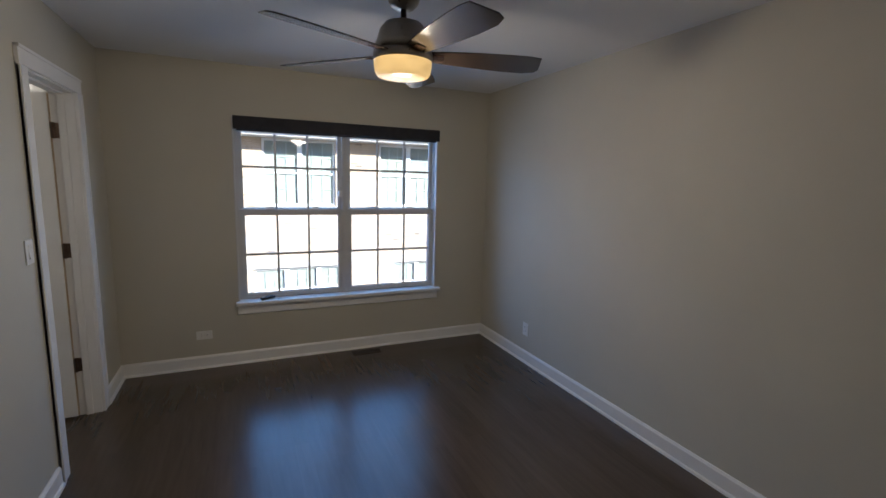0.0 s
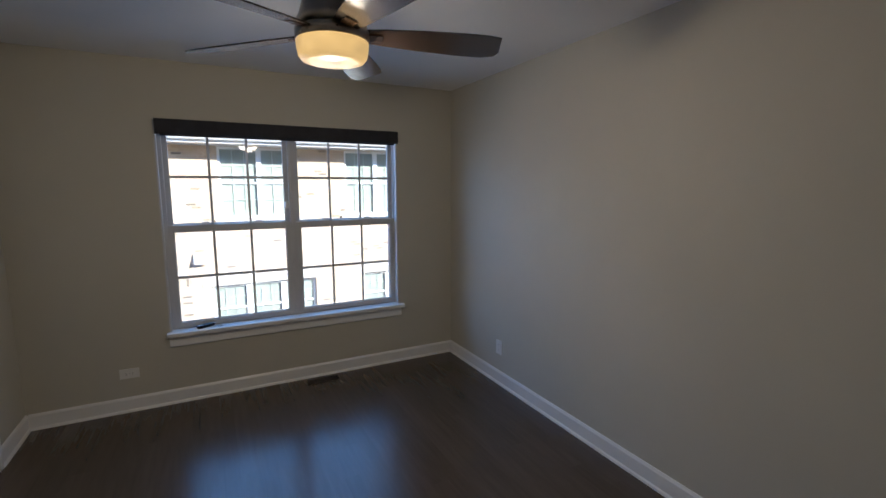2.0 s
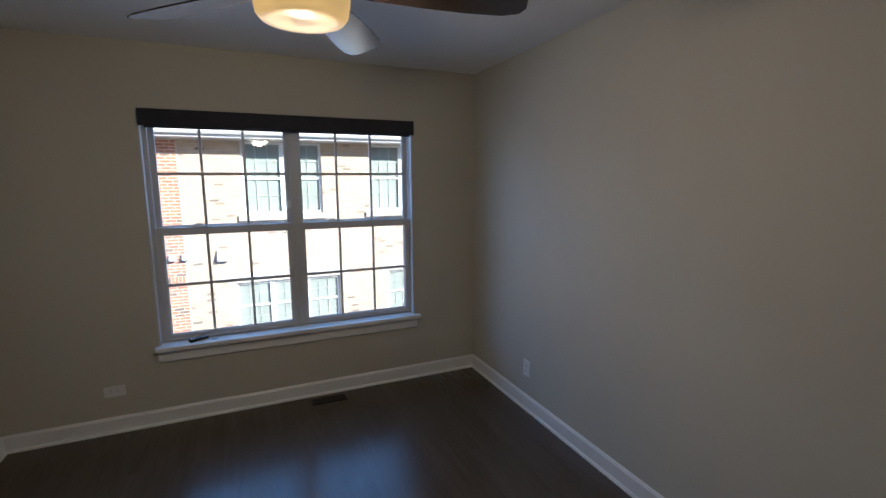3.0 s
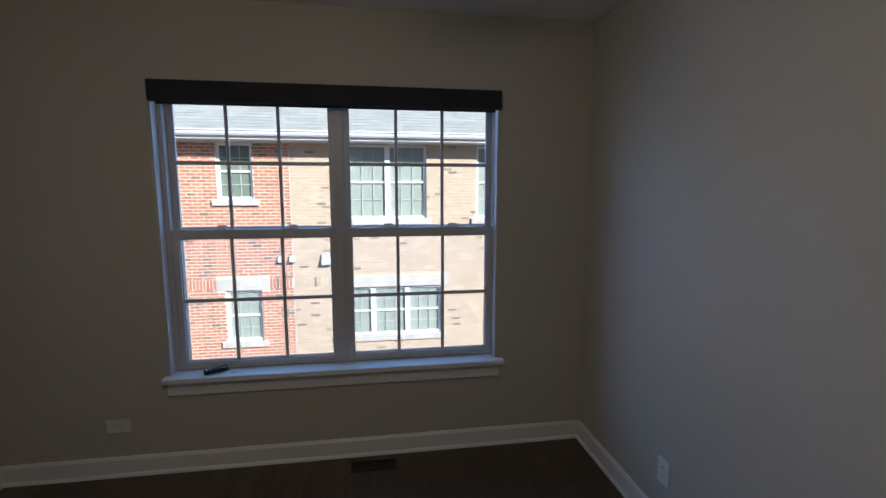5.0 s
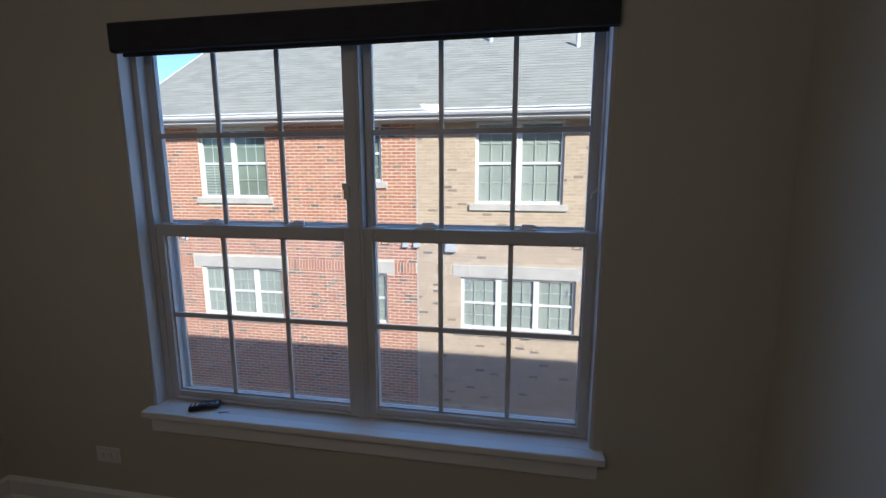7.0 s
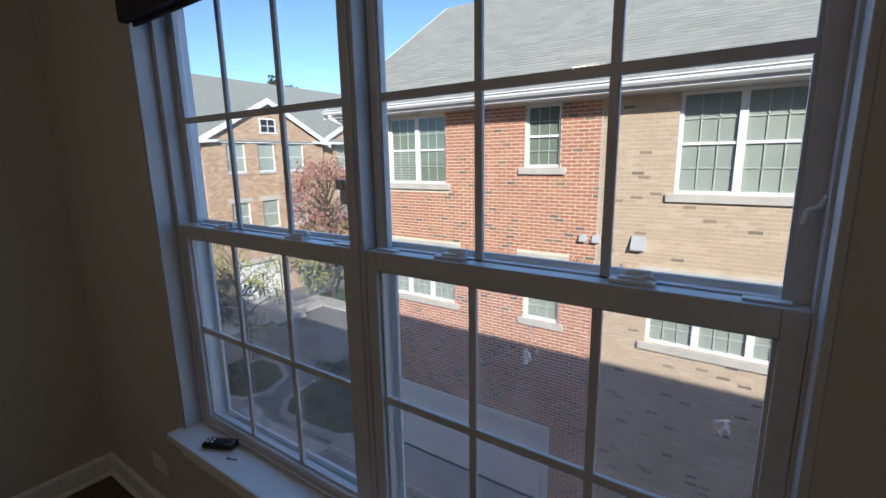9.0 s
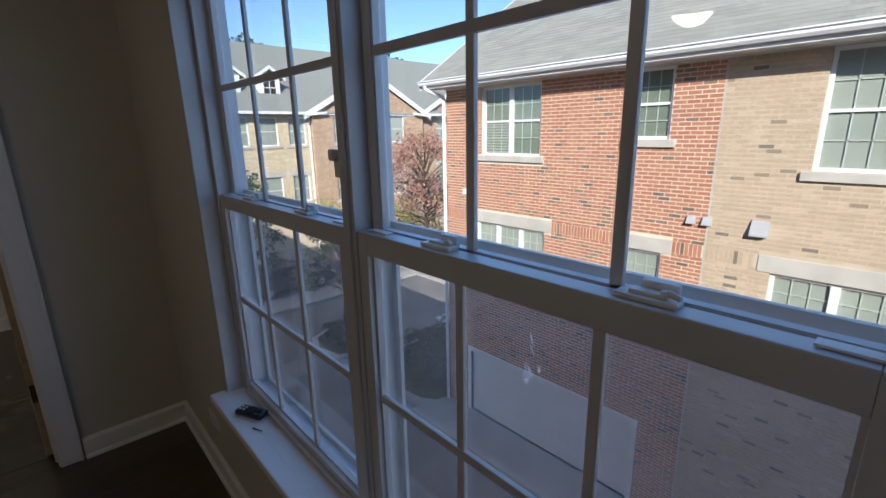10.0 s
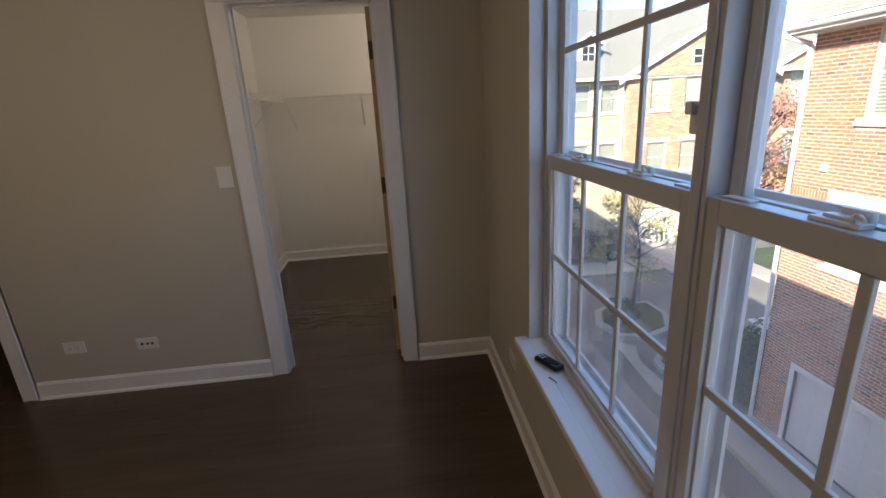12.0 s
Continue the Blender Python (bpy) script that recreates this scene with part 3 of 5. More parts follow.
RAIL = 1.298
for x0, x1 in ((-0.7895, MX0 - 0.0005), (MX1 + 0.0005, 0.9295)):
    up = sash(x0, x1, RAIL - 0.04, 2.0295, GY_UP, True)
    lo = sash(x0, x1, SILL + 0.0005, RAIL, GY_LO - 0.002, False)
    # finger lift along the bottom rail and check-rail locks
    part("finger_lift", boxes((x0 + 0.03, x1 - 0.03, 0.052, 0.0645, SILL + 0.012, SILL + 0.018), bevel=0.002), M["vinyl"], lo)
    for f in (0.28, 0.72):
        xc = x0 + (x1 - x0) * f
        bm = boxes((xc - 0.040, xc + 0.034, 0.076, 0.100, RAIL + 0.0005, RAIL + 0.007), bevel=0.002)
        box(bm, xc - 0.026, xc + 0.020, 0.084, 0.100, RAIL + 0.007, RAIL + 0.012, 0.002)
        lock = part("sash_lock", bm, M["plate"], lo, "white cam sash lock on the check rail")
        part("keeper", boxes((xc - 0.018, xc + 0.026, 0.1005, 0.112, RAIL - 0.002, RAIL + 0.021), bevel=0.003), M["plate"], lock)
        bm = bmesh.new()
        tube(bm, (xc + 0.014, 0.090, RAIL + 0.012), (xc + 0.024, 0.084, RAIL + 0.016), 0.005, 0.0045, 10)
        tube(bm, (xc + 0.024, 0.084, RAIL + 0.016), (xc + 0.036, 0.081, RAIL + 0.013), 0.0045, 0.003, 10)
        part("lever", bm, M["plate"], lock)
    for xc in (x0 + 0.05, x1 - 0.05):
        part("tilt_latch", boxes((xc - 0.03, xc + 0.03, 0.079, 0.098, RAIL + 0.0005, RAIL + 0.004), bevel=0.0015), M["plate"], lo)
    # half screen outside the lower sash
    bm = boxes((x0 + 0.004, x0 + 0.022, 0.145, 0.155, SILL + 0.002, RAIL + 0.01), (x1 - 0.022, x1 - 0.004, 0.145, 0.155, SILL + 0.002, RAIL + 0.01),
               (x0 + 0.022, x1 - 0.022, 0.145, 0.155, SILL + 0.002, SILL + 0.02), (x0 + 0.022, x1 - 0.022, 0.145, 0.155, RAIL - 0.008, RAIL + 0.01), bevel=0.001)
    sf = part("screen_frame", bm, M["vinyl"], window_1)
    for xc in (x0 + 0.055, x1 - 0.055):
        bm = boxes((xc - 0.015, xc - 0.0125, 0.141, 0.145, RAIL - 0.070, RAIL - 0.042), (xc + 0.0125, xc + 0.015, 0.141, 0.145, RAIL - 0.070, RAIL - 0.042),
                   (xc - 0.015, xc + 0.015, 0.141, 0.145, RAIL - 0.073, RAIL - 0.070))
        part("pull_tab", bm, M["slot"], sf, "dark wire pull tab")
    mesh = part("screen_mesh", boxes((x0 + 0.022, x1 - 0.022, 0.1495, 0.1505, SILL + 0.02, RAIL - 0.008)), M["screen"], sf, "fine grey dusty insect mesh")
    mesh.visible_shadow = False
    if x0 > 0:
        rng = random.Random(8)
        for cx, cz, n, spread, tall in ((0.487, 1.09, 9, 0.016, 0.030), (0.845, 1.058, 11, 0.015, 0.013)):
            bm = bmesh.new()
            for _ in range(n):
                px, pz = cx + rng.gauss(0, spread * 0.5), cz + rng.gauss(0, tall * 0.6)
                a = rng.uniform(-0.5, 0.5) if tall > 0.02 else rng.uniform(0, math.pi)
                l, w = rng.uniform(0.005, 0.016), rng.uniform(0.0010, 0.0024)
                dx, dz = math.sin(a), math.cos(a)
                ring = [(px + dx * l * u + dz * w * v, pz + dz * l * u - dx * w * v) for u, v in ((-1, 0), (-0.3, 1), (0.5, 0.8), (1, 0), (0.4, -0.9), (-0.5, -0.7))]
                prism(bm, ring, "y", 0.1488, 0.1494)
            part("smudge", bm, M["splash"], sf, "dried pale splash on the insect mesh")
# vent latches on the upper stiles
xc = 0.036
bm = boxes((xc - 0.012, xc + 0.012, 0.064, 0.1035, 1.404, 1.456), bevel=0.005)
box(bm, xc - 0.012, xc + 0.010, 0.052, 0.068, 1.440, 1.464, 0.004)
part("vent_latch", bm, M["plate"], window_1, "small vent latch on the upper sash")
# a small sprung hook on the other jamb
bm = bmesh.new()
tube(bm, (0.9295, 0.088, 1.452), (0.922, 0.084, 1.438), 0.0035, 0.003, 8)
tube(bm, (0.922, 0.084, 1.438), (0.910, 0.080, 1.434), 0.003, 0.003, 8)
tube(bm, (0.910, 0.080, 1.434), (0.906, 0.078, 1.414), 0.003, 0.0022, 8)
part("vent_hook", bm, M["plate"], window_1, "small white hook on the jamb")

# roller shade, drawn fully up
roller = thing("roller_shade", (0.068, -0.01, WZ1), "charcoal roller shade drawn up above the window", "window shade")
bm = bmesh.new()
prism(bm, [(-0.024, 1.936), (-0.027, 1.945), (-0.027, 2.030), (-0.022, 2.037), (-0.0008, 2.037), (-0.0008, 1.936)], "x", -0.815, 0.950)
part("cassette", bm, M["shade_cloth"], roller)
bm = bmesh.new()
tube(bm, (-0.79, 0.034, 1.985), (0.925, 0.034, 1.985), 0.026, seg=20)
part("roll", bm, M["shade_cloth"], roller, "rolled charcoal cloth")
part("hem_bar", boxes((-0.79, 0.925, 0.001, 0.012, 1.925, 1.942), bevel=0.004), M["shade_cloth"], roller)
for a, b in ((-0.797, -0.792), (0.927, 0.932)):
    part("bracket", boxes((a, b, 0.001, 0.064, 1.955, 2.022), bevel=0.001), M["nickel"], roller, "metal shade bracket")

# ---- ceiling fan ----
FC = (-0.066, -1.915)
fan = thing("ceiling_fan", (*FC, ZC), "five-blade ceiling fan with brushed nickel body and lit amber glass drum", "ceiling fan")
part("canopy", turned(bmesh.new(), FC, [(0, ZC), (0.074, ZC), (0.075, ZC - 0.03), (0.068, ZC - 0.058), (0.046, ZC - 0.080), (0.016, ZC - 0.085), (0, ZC - 0.085)]),
     M["nickel"], fan, "brushed nickel ceiling canopy", smooth=True)
part("downrod", turned(bmesh.new(), FC, [(0, ZC - 0.066), (0.0135, ZC - 0.066), (0.0135, 2.30), (0.024, 2.298), (0.026, 2.278), (0, 2.276)], 20), M["bronze"], fan, "dark downrod", smooth=True)
part("motor_housing", turned(bmesh.new(), FC, [(0, 2.292), (0.05, 2.291), (0.085, 2.278), (0.108, 2.250), (0.122, 2.200), (0.130, 2.185), (0.130, 2.157), (0, 2.157)]),
     M["nickel"], fan, "brushed nickel motor housing", smooth=True)
part("light_kit_band", turned(bmesh.new(), FC, [(0, 2.1565), (0.118, 2.1565), (0.137, 2.152), (0.138, 2.118), (0.134, 2.113), (0, 2.113)]), M["nickel"], fan, "brushed nickel band", smooth=True)
part("glass_shade", turned(bmesh.new(), FC, [(0, 2.1125), (0.135, 2.1125), (0.134, 2.095), (0.128, 2.060), (0.117, 2.046), (0.09, 2.041), (0, 2.040)]), M["lamp"], fan,
     "glowing amber frosted glass drum", smooth=True).visible_shadow = False
for k in range(5):
    ang = radians(-11.5 + 72 * k)
    bm = bmesh.new()
    out = [(0.10, 0.036), (0.20, 0.050), (0.35, 0.064), (0.50, 0.073), (0.62, 0.074), (0.675, 0.058), (0.688, 0.03)]
    loop = [(r, w) for r, w in out] + [(0.66, -0.066), (0.60, -0.072), (0.5, -0.071), (0.35, -0.063), (0.20, -0.050), (0.10, -0.036)]
    prism(bm, [(a, w * 1.12) for a, w in loop], "z", -0.003, 0.003)
    bmesh.ops.bevel(bm, geom=[e for e in bm.edges if len(e.link_faces) == 2 and abs(e.verts[0].co.z - e.verts[1].co.z) < 1e-6], offset=0.0015, segments=1, affect="EDGES")
    bm.transform(Matrix.Translation((*FC, 2.146)) @ Matrix.Rotation(ang, 4, "Z") @ Matrix.Rotation(radians(-13), 4, "X"))
    bl = part("blade", bm, M["blade"], fan, "espresso wooden fan blade")
    bm = bmesh.new()
    box(bm, 0.085, 0.19, -0.022, 0.022, -0.0075, -0.0035, 0.0015)
    for q in (-0.011, 0.011):
        tube(bm, (0.165, q, -0.0075), (0.165, q, -0.010), 0.005, seg=10)
    bm.transform(Matrix.Translation((*FC, 2.146)) @ Matrix.Rotation(ang, 4, "Z") @ Matrix.Rotation(radians(-13), 4, "X"))
    part("blade_iron", bm, M["bronze"], bl, "dark metal blade iron")


# ---- wall plates, register, remote ----
def plate(name, m, w, h, kind):
    """A wall plate on the local x-z plane, facing local -y."""
    labels = {"outlet": "white duplex wall outlet mounted sideways", "upright": "white upright duplex wall outlet", "switch": "white rocker light switch",
              "jack": "white wall plate with three small jacks"}
    cat = {"outlet": "outlet", "upright": "outlet", "switch": "light switch", "jack": "wall plate"}[kind]
    t = thing(name, m, labels[kind], cat)
    part("cover_plate", boxes((-w / 2, w / 2, -0.006, 0.0, -h / 2, h / 2), bevel=0.002), M["plate"], t, local=True)
    if kind in ("outlet", "upright"):
        for s in (-1, 1):
            o = (s * 0.0195, 0) if kind == "outlet" else (0, s * 0.0195)
            r = (0.0135, 0.0165) if kind == "outlet" else (0.0165, 0.0135)
            f = part("receptacle", boxes((o[0] - r[0], o[0] + r[0], -0.008, -0.0055, o[1] - r[1], o[1] + r[1]), bevel=0.0009), M["plate"], t, local=True)
            bm = bmesh.new()
            for d in (-0.006, 0.006):
                if kind == "outlet":
                    box(bm, o[0] - 0.004, o[0] + 0.004, -0.0086, -0.0078, d - 0.0012, d + 0.0012)
                else:
                    box(bm, d - 0.0012, d + 0.0012, -0.0086, -0.0078, o[1] - 0.002, o[1] + 0.006)
            part("slots", bm, M["slot"], f, "dark contact slots", local=True)
        bm = bmesh.new()
        tube(bm, (0, -0.0058, 0), (0, -0.0072, 0), 0.003, seg=10)
        part("screw", bm, M["silver"], t, local=True)
    elif kind == "switch":
        part("switch_frame", boxes((-0.0175, 0.0175, -0.0075, -0.0055, -0.034, 0.034), bevel=0.0008), M["plate"], t, local=True)
        bm = bmesh.new()
        prism(bm, [(-0.0075, -0.031), (-0.0125, -0.031), (-0.0085, 0.0), (-0.0105, 0.031), (-0.0075, 0.031)], "x", -0.015, 0.015)
        part("rocker", bm, M["plate"], t, local=True)
    else:
        for q in (-0.028, 0.002, 0.028):
            bm = bmesh.new()
            tube(bm, (q, -0.0055, 0), (q, -0.0095, 0), 0.0075, seg=16)
            tube(bm, (q, -0.0095, 0), (q, -0.014, 0), 0.0048, seg=12)
            part("jack", bm, M["bronze"] if q > -0.02 else M["slot"], t, "small dark jack", local=True)
    return t


WEST = Matrix.Rotation(radians(90), 4, "Z")
EAST = Matrix.Rotation(radians(-90), 4, "Z")
plate("wall_outlet", Matrix.Translation((-1.09, 0, 0.277)), 0.117, 0.070, "outlet")
plate("wall_outlet", Matrix.Translation((XR, -0.815, 0.297)) @ EAST, 0.072, 0.115, "upright")
plate("wall_outlet", Matrix.Translation((XL, -2.41, 0.302)) @ WEST, 0.117, 0.070, "outlet")
plate("jack_plate", Matrix.Translation((XL, -2.015, 0.287)) @ WEST, 0.117, 0.070, "jack")
plate("light_switch", Matrix.Translation((XL, -1.406, 1.204)) @ WEST, 0.078, 0.112, "switch")

register = thing("floor_register", (0.229, -0.12, 0), "dark brown metal floor register below the window", "floor vent")
bm = boxes((0.103, 0.353, -0.168, -0.158, 0.0, 0.005), (0.103, 0.353, -0.082, -0.072, 0.0, 0.005), (0.103, 0.113, -0.158, -0.082, 0.0, 0.005),
           (0.343, 0.353, -0.158, -0.082, 0.0, 0.005), (0.222, 0.234, -0.158, -0.082, 0.0, 0.005), bevel=0.0015)
part("register_frame", bm, M["register"], register)
for k in range(22):
    x = 0.118 + 0.0102 * k
    if not 0.216 < x < 0.238:
        part("louvre", boxes((x, x + 0.004, -0.158, -0.082, 0.0005, 0.0035)), M["register"], register)
# no opening here: a flat dark sheet paints in the shade under the louvres
part("duct_shade", boxes((0.113, 0.343, -0.158, -0.082, 0.0001, 0.0006)), M["slot"], register, "thin dark sheet painting in the shade below the louvres")

remote = thing("remote_control", Matrix.Translation((-0.598, 0.013, SILL)) @ Matrix.Rotation(radians(24), 4, "Z"), "black fan remote control lying on the window stool", "remote control")
bm = boxes((-0.060, 0.060, -0.024, 0.024, 0.0005, 0.021), bevel=0.0095)
for v in bm.verts:
    v.co.y *= 1.0 - 1.3 * max(0, abs(v.co.x) - 0.03)
    v.co.z += 0.006 * max(0, v.co.x / 0.066)
part("remote_body", bm, M["black"], remote, local=True, smooth=True)
bm = boxes((-0.002, 0.052, -0.0165, 0.0165, 0.0235, 0.0250), bevel=0.001)
for v in bm.verts:
    v.co.z += 0.004 * max(0, v.co.x / 0.066) - 0.0025
part("face_plate", bm, M["silver"], remote, "silver face plate", local=True)
for i, x in enumerate((-0.044, -0.028, -0.013, 0.012)):
    for y in (-0.007, 0.007):
        bm = bmesh.new()
        tube(bm, (x, y, 0.0195), (x, y, 0.0235 + 0.004 * max(0, x / 0.066)), 0.0055, 0.0045, 12)
        part("button", bm, M["plate"] if i < 2 else M["black"], remote, local=True)
screw = thing("loose_screw", Matrix.Translation((-0.497, -0.004, SILL)) @ Matrix.Rotation(radians(25), 4, "Z"), "small loose dark screw on the window stool", "screw")
bm = bmesh.new()
tube(bm, (-0.018, 0, 0.0035), (0.018, 0, 0.0022), 0.002, 0.0012, 8)
tube(bm, (-0.0205, 0, 0.0037), (-0.018, 0, 0.0035), 0.0036, 0.003, 10)
part("shank", bm, M["bronze"], screw, local=True)

# ---- closet wire shelf ----
shelf = thing("wire_shelf", (KX + 0.15, -0.9, 1.66), "white wire closet shelf with hanging rail", "wire shelf")
ZS = 1.685
for x, z in ((KX + 0.008, ZS), (KX + 0.30, ZS), (KX + 0.30, ZS - 0.045), (KX + 0.10, ZS - 0.004), (KX + 0.20, ZS - 0.004)):
    bm = bmesh.new()
    tube(bm, (x, KY0 + 0.004, z), (x, -0.02, z), 0.0032, seg=6)
    part("long_wire", bm, M["wire"], shelf)
me_src = None
for k in range(64):
    y = KY0 + 0.02 + k * 0.027
    if me_src is None:
        bm = bmesh.new()
        tube(bm, (0.006, 0, 0), (0.30, 0, 0), 0.0018, seg=5)
        tube(bm, (0.30, 0, 0), (0.30, 0, -0.045), 0.0018, seg=5)
        ob = part("cross_wire", bm, M["wire"], shelf)
        me_src = ob.data
        inv = ob.matrix_parent_inverse.copy()
    else:
        ob = new("cross_wire", me_src)
        ob.parent, ob.matrix_parent_inverse = shelf, inv
    ob.location = (KX, y, ZS + 0.0035)
for y in (-1.475, -0.785):
    bm = bmesh.new()
    tube(bm, (KX + 0.003, y, ZS - 0.29), (KX + 0.29, y, ZS - 0.012), 0.006, seg=8)
    box(bm, KX + 0.0005, KX + 0.006, y - 0.012, y + 0.012, ZS - 0.32, ZS - 0.27, 0.001)
    part("brace", bm, M["wire"], shelf, "white diagonal shelf brace")
    part("wall_clip", boxes((KX + 0.0005, KX + 0.012, y - 0.014, y + 0.014, ZS - 0.012, ZS + 0.018), bevel=0.002), M["wire"], shelf)
side = thing("wire_shelf", (-3.0, KY0 + 0.15, 1.66), "white wire shelf along the closet side wall", "wire shelf")
for y, z in ((KY0 + 0.008, ZS), (KY0 + 0.30, ZS), (KY0 + 0.30, ZS - 0.045)):
    bm = bmesh.new()
    tube(bm, (KX + 0.33, y, z), (XL - 0.75, y, z), 0.0032, seg=6)
    part("long_wire", bm, M["wire"], side)
bm = bmesh.new()
tube(bm, (0, 0.006, 0), (0, 0.30, 0), 0.0018, seg=5)
tube(bm, (0, 0.30, 0), (0, 0.30, -0.045), 0.0018, seg=5)
ob = part("cross_wire", bm, M["wire"], side)
inv = ob.matrix_parent_inverse.copy()
ob.location = (KX + 0.34, KY0, ZS + 0.0035)
for k in range(1, 45):
    o2 = new("cross_wire", ob.data)
    o2.parent, o2.matrix_parent_inverse = side, inv
    o2.location = (KX + 0.34 + k * 0.027, KY0, ZS + 0.0035)
bm = bmesh.new()
tube(bm, (-3.55, KY0 + 0.003, ZS - 0.29), (-3.55, KY0 + 0.29, ZS - 0.012), 0.006, seg=8)
part("brace", bm, M["wire"], side, "white diagonal shelf brace")

# dome for the assumed closet light; no fixture is in view
closet_light = thing("closet_ceiling_light", (-2.85, -0.32, ZC), "assumed lit white dome light, added out of view on the closet ceiling", "ceiling light")
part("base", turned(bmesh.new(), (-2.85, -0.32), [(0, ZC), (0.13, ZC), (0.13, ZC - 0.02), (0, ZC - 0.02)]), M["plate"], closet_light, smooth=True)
part("dome", turned(bmesh.new(), (-2.85, -0.32), [(0.12, ZC - 0.0205), (0.115, ZC - 0.05), (0.08, ZC - 0.09), (0.03, ZC - 0.105), (0, ZC - 0.107)]), M["lamp"], closet_light, "glowing white dome of the assumed light", smooth=True).visible_shadow = False

strike = part("strike_plate", boxes((XL - 0.095, XL - 0.068, -1.2455, -1.2435, 0.92, 1.0), bevel=0.0006), M["bronze"], door_1, "dark bronze strike plate")


# ---- outdoors: own building, ground ----
own = structure("wall_own_building", boxes((-9.5, 16.0, -11.0, 0.16, GZ, -0.15), (XR + 0.13, 16.0, -11.0, 0.16, -0.15, 2.42), (-4.3, XR + 0.13, -11.0, YB - 0.13, -0.15, 2.42), (-9.5, -4.3, -11.0, 0.16, -0.15, 2.42)), M["ext_stucco"],
                "brick wall of the house around the room")
bm = bmesh.new()
prism(bm, [(0.55, 2.56), (0.55, 2.75), (-5.2, 6.75), (-11.4, 2.75), (-11.4, 2.56)], "x", -9.7, 16.2)
structure("roof_own_building", bm, M["far_roof"], "grey shingle roof over the room")
ground = structure("ground", boxes((-600, 600, -600, 600, GZ - 0.3, GZ)), M["asphalt"], "grey asphalt drive and street, reaching to the horizon")


def slab(name, outline, z0, z1, material, label):
    bm = bmesh.new()
    prism(bm, outline, "z", z0, z1)
    return structure(name, bm, material, label)


slab("pavement", [(-7.9, 6.3), (12, 6.3), (12, 7.6), (-7.9, 7.6)], GZ, GZ + 0.16, M["concrete"], "pale concrete apron before the garage")
slab("pavement_street", [(-19.2, -30), (-17.6, -30), (-17.6, 14.4), (-19.2, 14.4)], GZ, GZ + 0.12, M["concrete"], "pale concrete pavement along the street")
slab("pavement_corner", [(-19.2, 14.45), (-13.6, 14.45), (-13.6, 15.4), (-19.2, 15.4)], GZ, GZ + 0.12, M["concrete"], "pale concrete pavement at the street corner")
slab("lawn", [(-19.2, 15.45), (-13.6, 15.45), (-13.6, 40), (-19.2, 40)], GZ, GZ + 0.10, M["lawn"], "strip of grass along the street")


def grown(outline, d):
    """An outline moved outwards from its middle by about d."""
    cx, cy = sum(p[0] for p in outline) / len(outline), sum(p[1] for p in outline) / len(outline)
    return [(x + d * (x - cx) / math.hypot(x - cx, y - cy), y + d * (y - cy) / math.hypot(x - cx, y - cy)) for x, y in outline]


island = [(-14.3, 7.4), (-14.2, 8.5), (-13.2, 8.55), (-12.3, 8.1), (-11.95, 7.2), (-12.2, 6.5), (-13.2, 6.3), (-13.9, 6.6)]
slab("kerb", grown(island, 0.24), GZ, GZ + 0.14, M["concrete"], "pale concrete kerb round a planted island")
slab("planting_bed", island, GZ + 0.1, GZ + 0.17, M["lawn"], "dark planted soil of the island")
corner = [(-7.62, 7.55), (-7.75, 7.1), (-8.2, 6.85), (-9.2, 6.75), (-10.3, 6.8), (-10.8, 7.3), (-11.0, 8.5), (-11.1, 10.0), (-10.8, 11.3), (-9.5, 11.8), (-7.62, 11.8)]
slab("kerb_corner", grown(corner, 0.22), GZ, GZ + 0.14, M["concrete"], "curved concrete kerb at the house corner")
slab("lawn_corner", corner, GZ + 0.1, GZ + 0.165, M["lawn"], "dark lawn at the house corner")
slab("pavement_walk", [(-11.4, 6.6), (-11.9, 6.1), (-9.0, 5.9), (-8.0, 6.1), (-7.9, 6.4), (-10.6, 6.3)], GZ, GZ + 0.05, M["concrete"], "pale concrete gutter along the kerb")
slab("driveway", [(-22.0, 11.9), (-17.0, 11.3), (-17.0, 12.9), (-22.0, 15.2)], GZ, GZ + 0.125, M["concrete"], "pale concrete driveway to the far garage")


